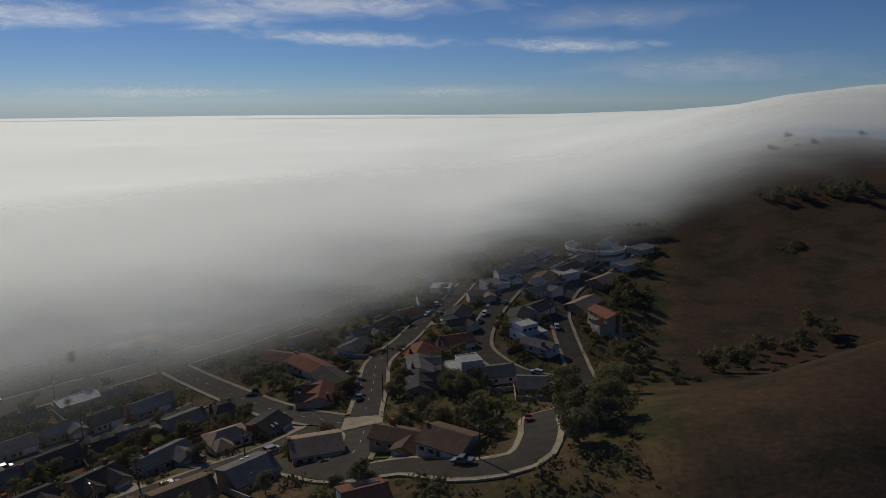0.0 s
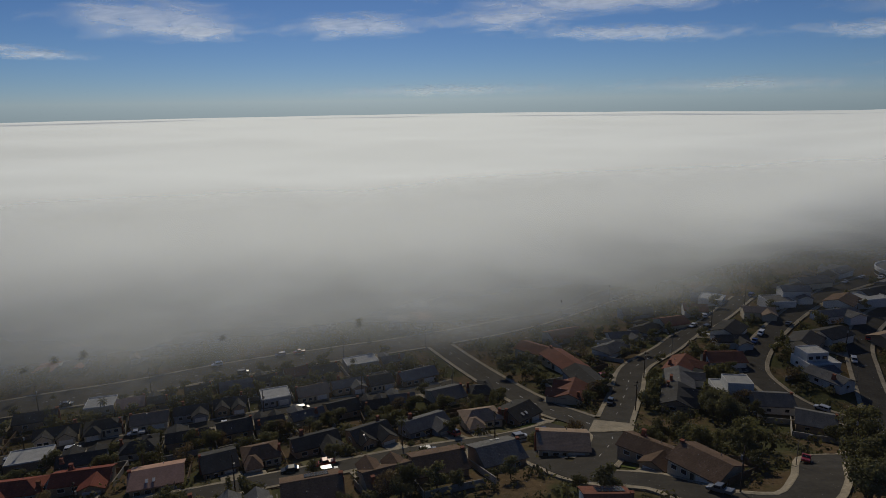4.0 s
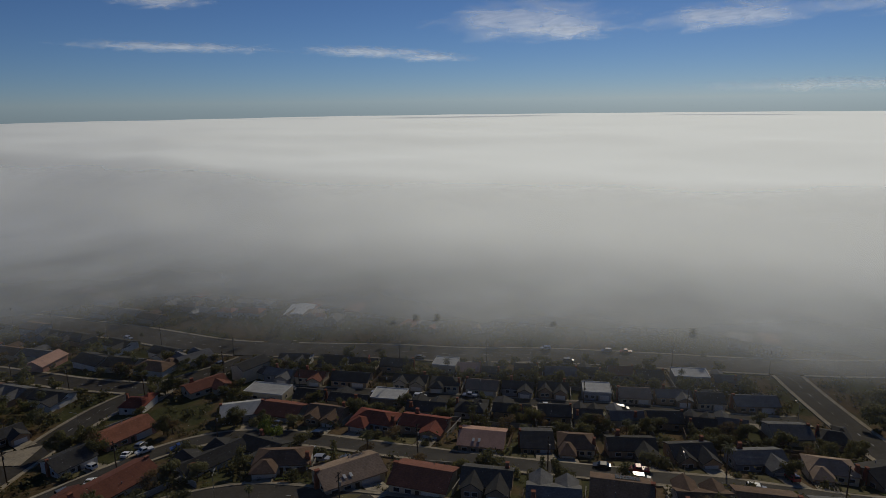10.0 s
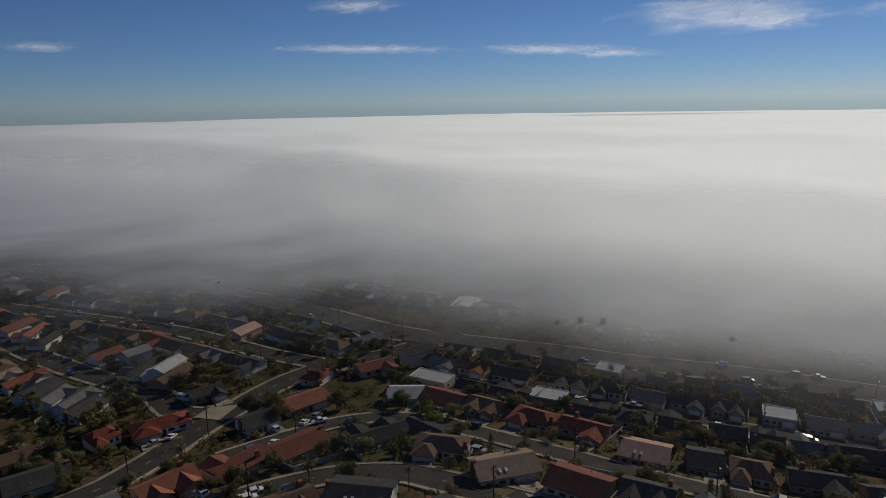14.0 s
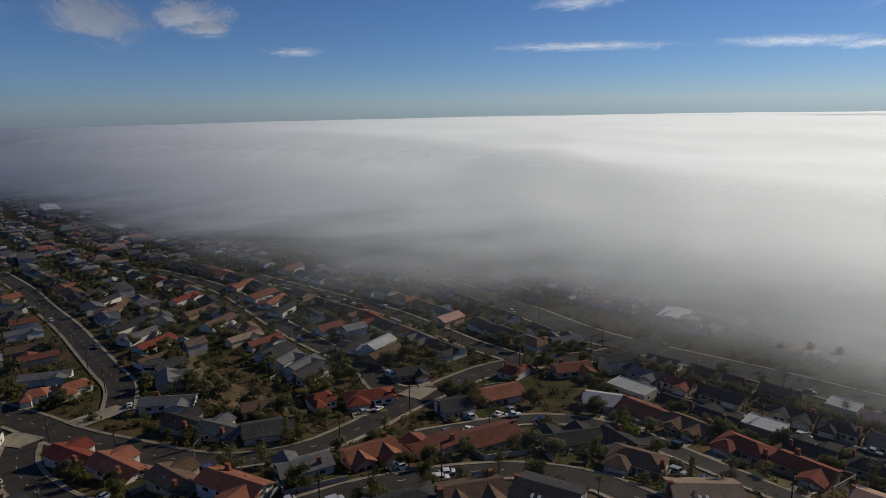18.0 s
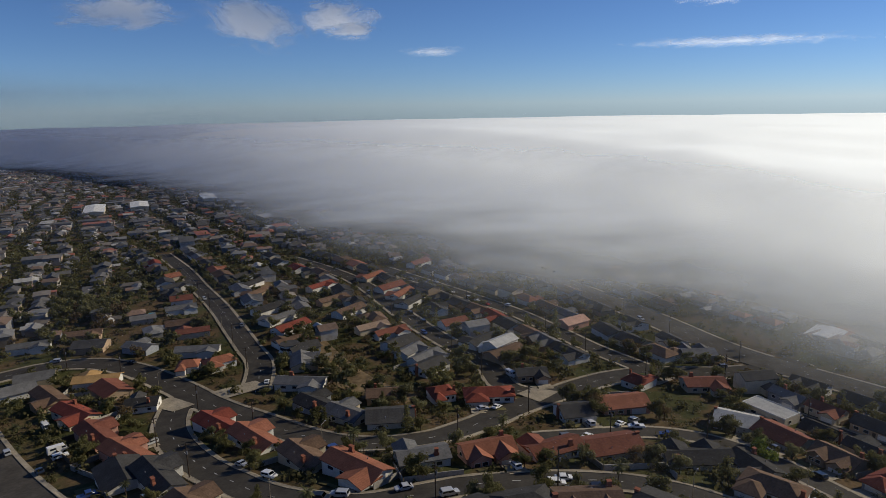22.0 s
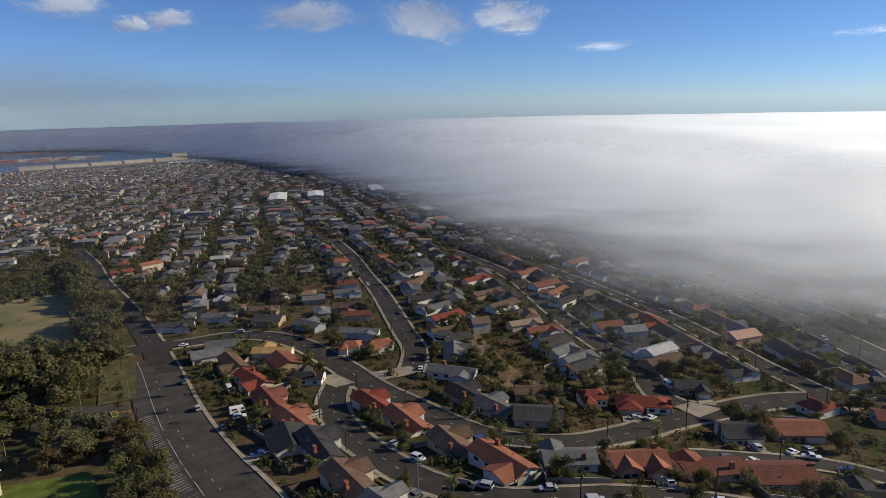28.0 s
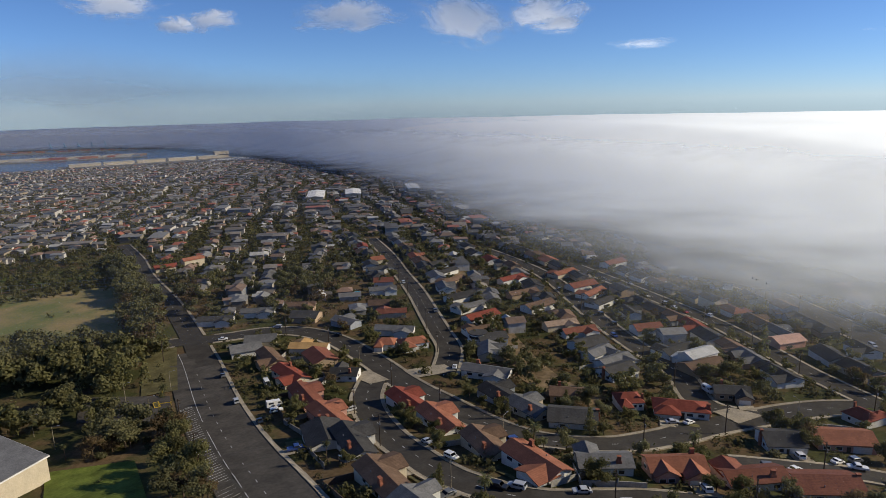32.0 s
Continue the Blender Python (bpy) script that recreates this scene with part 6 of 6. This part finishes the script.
def crane(x, y, turn):
    root = new("harbour_crane")
    for sx in (-12, 12):
        for sy in (-10, 10):
            bm = bmesh.new()
            box(bm, sx - 1.2, sy - 1.2, 0, sx + 1.2, sy + 1.2, 42)
            part("leg", bm, CRANE_BLUE, root)
    bm = bmesh.new()
    box(bm, -14, -11.5, 40, 14, 11.5, 46)
    part("portal", bm, CRANE_BLUE, root)
    bm = bmesh.new()
    box(bm, -30, -3, 46, 16, 3, 51)
    part("girder", bm, CRANE_BLUE, root)
    bm = bmesh.new()
    limb(bm, Vector((14, 0, 48)), Vector((38, 0, 92)), 2.2, 1.4)
    part("raised_boom", bm, CRANE_BLUE, root)
    bm = bmesh.new()
    limb(bm, Vector((-4, 0, 46)), Vector((4, 0, 76)), 1.6, 1.2)
    limb(bm, Vector((12, 0, 46)), Vector((4, 0, 76)), 1.6, 1.2)
    part("mast", bm, CRANE_BLUE, root)
    root.matrix_basis = pose(x, y, 4, 0, 0, turn) @ Matrix.Diagonal((0.62, 0.62, 0.62, 1))
    tagged(root, "tall blue container crane with its boom raised", "crane", "cranes on the wharf")


def containers(a, b, out, count, seed):
    r = random.Random(seed)
    verts, faces = [], []
    w = (b - a).normalized()
    for _ in range(count):
        p = a + (b - a) * r.random() + out * r.uniform(0.12, 0.9)
        l, wide, h = r.choice((24, 36, 60)), r.uniform(8, 16), r.choice((5.2, 7.8, 10.4))
        n = len(verts)
        s = Vector((-w.y, w.x))
        for z in (4, 4 + h):
            for i, j in ((-1, -1), (1, -1), (1, 1), (-1, 1)):
                q = p + w * i * l / 2 + s * j * wide / 2
                verts.append((q.x, q.y, z))
        faces += [(n + 4, n + 5, n + 6, n + 7)] + [(n + k, n + (k + 1) % 4, n + 4 + (k + 1) % 4, n + 4 + k) for k in range(4)]
    tagged(raw("container_stacks", verts, faces, BOX_STEEL), "rust-red and mixed stacked shipping containers", "containers", kind="stuff")


a_, b_, o_ = quay((-1960, -3560), (-2900, -2840), 420)
containers(a_, b_, o_, 420, 2)
for k_ in range(5):
    p_ = a_.lerp(b_, 0.38 + 0.055 * k_) + o_ * 0.05
    crane(p_.x, p_.y, 40)
for k_ in range(2):
    p_ = a_.lerp(b_, 0.06 + 0.07 * k_) + o_ * 0.05
    crane(p_.x, p_.y, 60)
a_, b_, o_ = quay((-1700, -2960), (-2230, -2520), 130)
containers(a_, b_, o_, 60, 3)
for k_ in range(9):
    p_ = a_.lerp(b_, 0.1 + 0.1 * k_) + o_ * 0.5
    shed(p_.x, p_.y, -40 + (k_ * 7) % 9, 52 + 9 * (k_ % 3), 26, 9)
a_, b_, o_ = quay((-1650, -2330), (-2240, -1990), 90)
for k_ in range(5):
    p_ = a_.lerp(b_, 0.14 + 0.18 * k_) + o_ * 0.45
    shed(p_.x, p_.y, -30, 112, 30, 11)
p_ = a_.lerp(b_, 0.93) + o_ * 0.6
shed(p_.x, p_.y, -30, 62, 26, 26, "tall cream grain store on the wharf")


def moored_boats():
    r = random.Random(8)
    verts, faces = [], []
    for _ in range(420):
        yaw, d = r.uniform(125.5, 133.5), r.uniform(2900, 3060)
        x, y = along_yaw(yaw, d)
        a = r.choice((0.3, 1.87)) + r.uniform(-0.1, 0.1)
        l, w, n = r.uniform(9, 17), r.uniform(3, 5), len(verts)
        for i, j, z in ((-1, -1, 0), (0.4, -1, 0), (1.3, 0, 0.2), (0.4, 1, 0), (-1, 1, 0)):
            for up in (0, 2.2):
                verts.append((x + math.cos(a) * i * l / 2 - math.sin(a) * j * w / 2, y + math.sin(a) * i * l / 2 + math.cos(a) * j * w / 2, z + up))
        faces += [tuple(n + 2 * k + 1 for k in range(5))] + [(n + 2 * k, n + 2 * ((k + 1) % 5), n + 2 * ((k + 1) % 5) + 1, n + 2 * k + 1) for k in range(5)]
    tagged(raw("moored_boats", verts, faces, TRIM), "white boats moored close together in the marina", "boats", kind="stuff")


moored_boats()
shed(-859, -601, 32, 80, 26, 8, "long white flat school block", TRIM)
shed(-905, -560, 32, 62, 24, 8, "long white flat school block", TRIM)
shed(-1005, -500, 32, 70, 20, 9, "long white school block behind trees", TRIM)
shed(-780, -238, 20, 46, 24, 7, "broad hall with a pale tan roof", ROOFS["t"][0])
shed(-305, 148, -42, 16, 12, 4, "small shop with a white flat roof", TRIM)


# ---- clouds in the clear sky ----
def cloud_look(name, across, up, low, high, thick, shine=0.5, tone=(0.95, 0.95, 0.96)):
    """Thin cloud: dense in its middle, frayed by noise that is drawn out along it."""
    def build(node):
        uv = node("UVMap").outputs[0]
        xy = node("SeparateXYZ", i_0=uv)
        own = node("ObjectInfo").outputs["Random"]
        at = node("CombineXYZ", i_0=node("Math", operation="MULTIPLY", i_0=xy.outputs[0], i_1=across).outputs[0],
                  i_1=node("Math", operation="MULTIPLY", i_0=xy.outputs[1], i_1=up).outputs[0], i_2=node("Math", operation="MULTIPLY", i_0=own, i_1=40.0).outputs[0]).outputs[0]
        fray = node("TexNoise", i_Vector=at, i_Scale=1.0, i_Detail=6.0, i_Roughness=0.58, i_Distortion=0.6).outputs[0]
        core = node("Attribute", attribute_name="core").outputs["Fac"]
        both = node("Math", operation="MULTIPLY_ADD", i_0=fray, i_1=1.5, i_2=core).outputs[0]
        alpha = node("MapRange", interpolation_type="SMOOTHSTEP", i_0=both, i_1=low, i_2=high, i_3=0.0, i_4=thick).outputs[0]
        white = rgb(tone)
        body = node("MixShader", i_0=0.5, i_1=node("BsdfDiffuse", i_Color=white).outputs[0], i_2=node("BsdfTranslucent", i_Color=white).outputs[0]).outputs[0]
        # Emission added in place of sunlight coming through the cloud.
        glow = node("Emission", i_Color=rgb((1.0, 0.97, 0.93)), i_Strength=shine).outputs[0]
        lit = node("AddShader", i_0=body, i_1=glow).outputs[0]
        return node("MixShader", i_0=alpha, i_1=node("BsdfTransparent").outputs[0], i_2=lit).outputs[0]
    return shader(name, build)


WISP = cloud_look("cirrus", 2.2, 2.0, 0.72, 1.9, 0.52)
PUFF = cloud_look("cumulus", 2.4, 1.7, 0.85, 1.55, 0.82, 0.12)
VEIL = cloud_look("veil", 2.0, 1.6, 0.75, 1.9, 0.35, 0.2)


def cloud(yaw, lift, wide, tall, material, label, tilt=0.0, band=False):
    """A cloud about 4.8 km away; its middle, width and height in degrees as seen from the hill."""
    nx, ny, far = 24, 10, 4820
    verts, faces, core, uvs = [], [], [], []
    for i in range(nx + 1):
        for j in range(ny + 1):
            a, b = i / nx * 2 - 1, j / ny * 2 - 1
            x, y = along_yaw(yaw - a * wide / 2, far - 60 * (1 - a * a) * (1 - b * b))
            verts.append((x, y, EYE + far * math.tan(radians(lift + (b + tilt * a) * tall / 2))))
            round_core = 1.0 - 1.15 * math.sqrt(a * a + b * b) if abs(a) < 1 and abs(b) < 1 else -2.0
            core.append(0.9 - 1.25 * abs(b) - 1.3 * max(0.0, a + 0.2) if band else round_core)
            uvs.append((a * max(1.0, wide / tall / 4), b))
    for i in range(nx):
        for j in range(ny):
            k = i * (ny + 1) + j
            faces.append((k, k + ny + 1, k + ny + 2, k + 1))
    ob = raw("cloud", verts, faces, material)
    ob.data.attributes.new("core", "FLOAT", "POINT").data.foreach_set("value", core)
    layer = ob.data.uv_layers.new(name="UVMap")
    for loop in ob.data.loops:
        layer.data[loop.index].uv = uvs[loop.vertex_index]
    ob.data.polygons.foreach_set("use_smooth", [True] * len(faces))
    tagged(ob, label, "cloud", kind="stuff")


HAZE = cloud_look("grey_haze", 0.5, 0.4, 0.6, 2.0, 0.6, 0.0, (0.45, 0.46, 0.5))
cloud(132, 1.4, 84, 9.0, HAZE, "broad grey haze low in the sky over the harbour", band=True)
STREAK = "thin white streak of high cloud"
for yaw, lift, wide, tall, tilt in ((27.5, 6.1, 14, 2.2, 0.2), (5.5, 7.8, 28, 2.6, 0.1), (4.5, 5.1, 20, 1.5, -0.4), (-14, 4.5, 14, 1.4, -0.3), (43.5, 6.4, 15, 3.2, 0.1), (40, 5.4, 9, 1.6, 0.1),
                                    (73, 7.8, 7, 1.3, 0.1), (72.5, 4.4, 15, 0.9, -0.3), (57, 4.1, 11, 1.0, -0.3), (96.7, 4.4, 5, 0.8, 0.0), (51.5, 3.6, 7, 0.8, -0.2), (15, 6.5, 12, 2.0, 0.1)):
    cloud(yaw, lift, wide * 1.35, tall * 1.3, WISP, STREAK, tilt)
for yaw, lift, wide, tall in ((20, 0.8, 30, 1.4), (-4, 0.9, 28, 1.8), (-25, 2.6, 34, 3.6), (-18, 6.6, 24, 3.0)):
    cloud(yaw, lift, wide, tall, VEIL, "faint veil of haze low in the sky")
for yaw, lift, wide, tall, tilt in ((111.5, 6.8, 9, 4.4, -0.35), (104.9, 7.4, 7, 2.6, 0.1), (103.8, 6.2, 5, 1.8, 0.0), (121.6, 7.2, 9.5, 2.8, 0.1), (139.5, 7.7, 7, 2.4, 0.0), (132.5, 6.8, 4.5, 1.8, 0.2), (135, 6.4, 3.5, 1.4, 0.0)):
    cloud(yaw, lift, wide * 1.4, tall * 1.35, PUFF, "small white fair-weather cloud with soft edges", tilt)
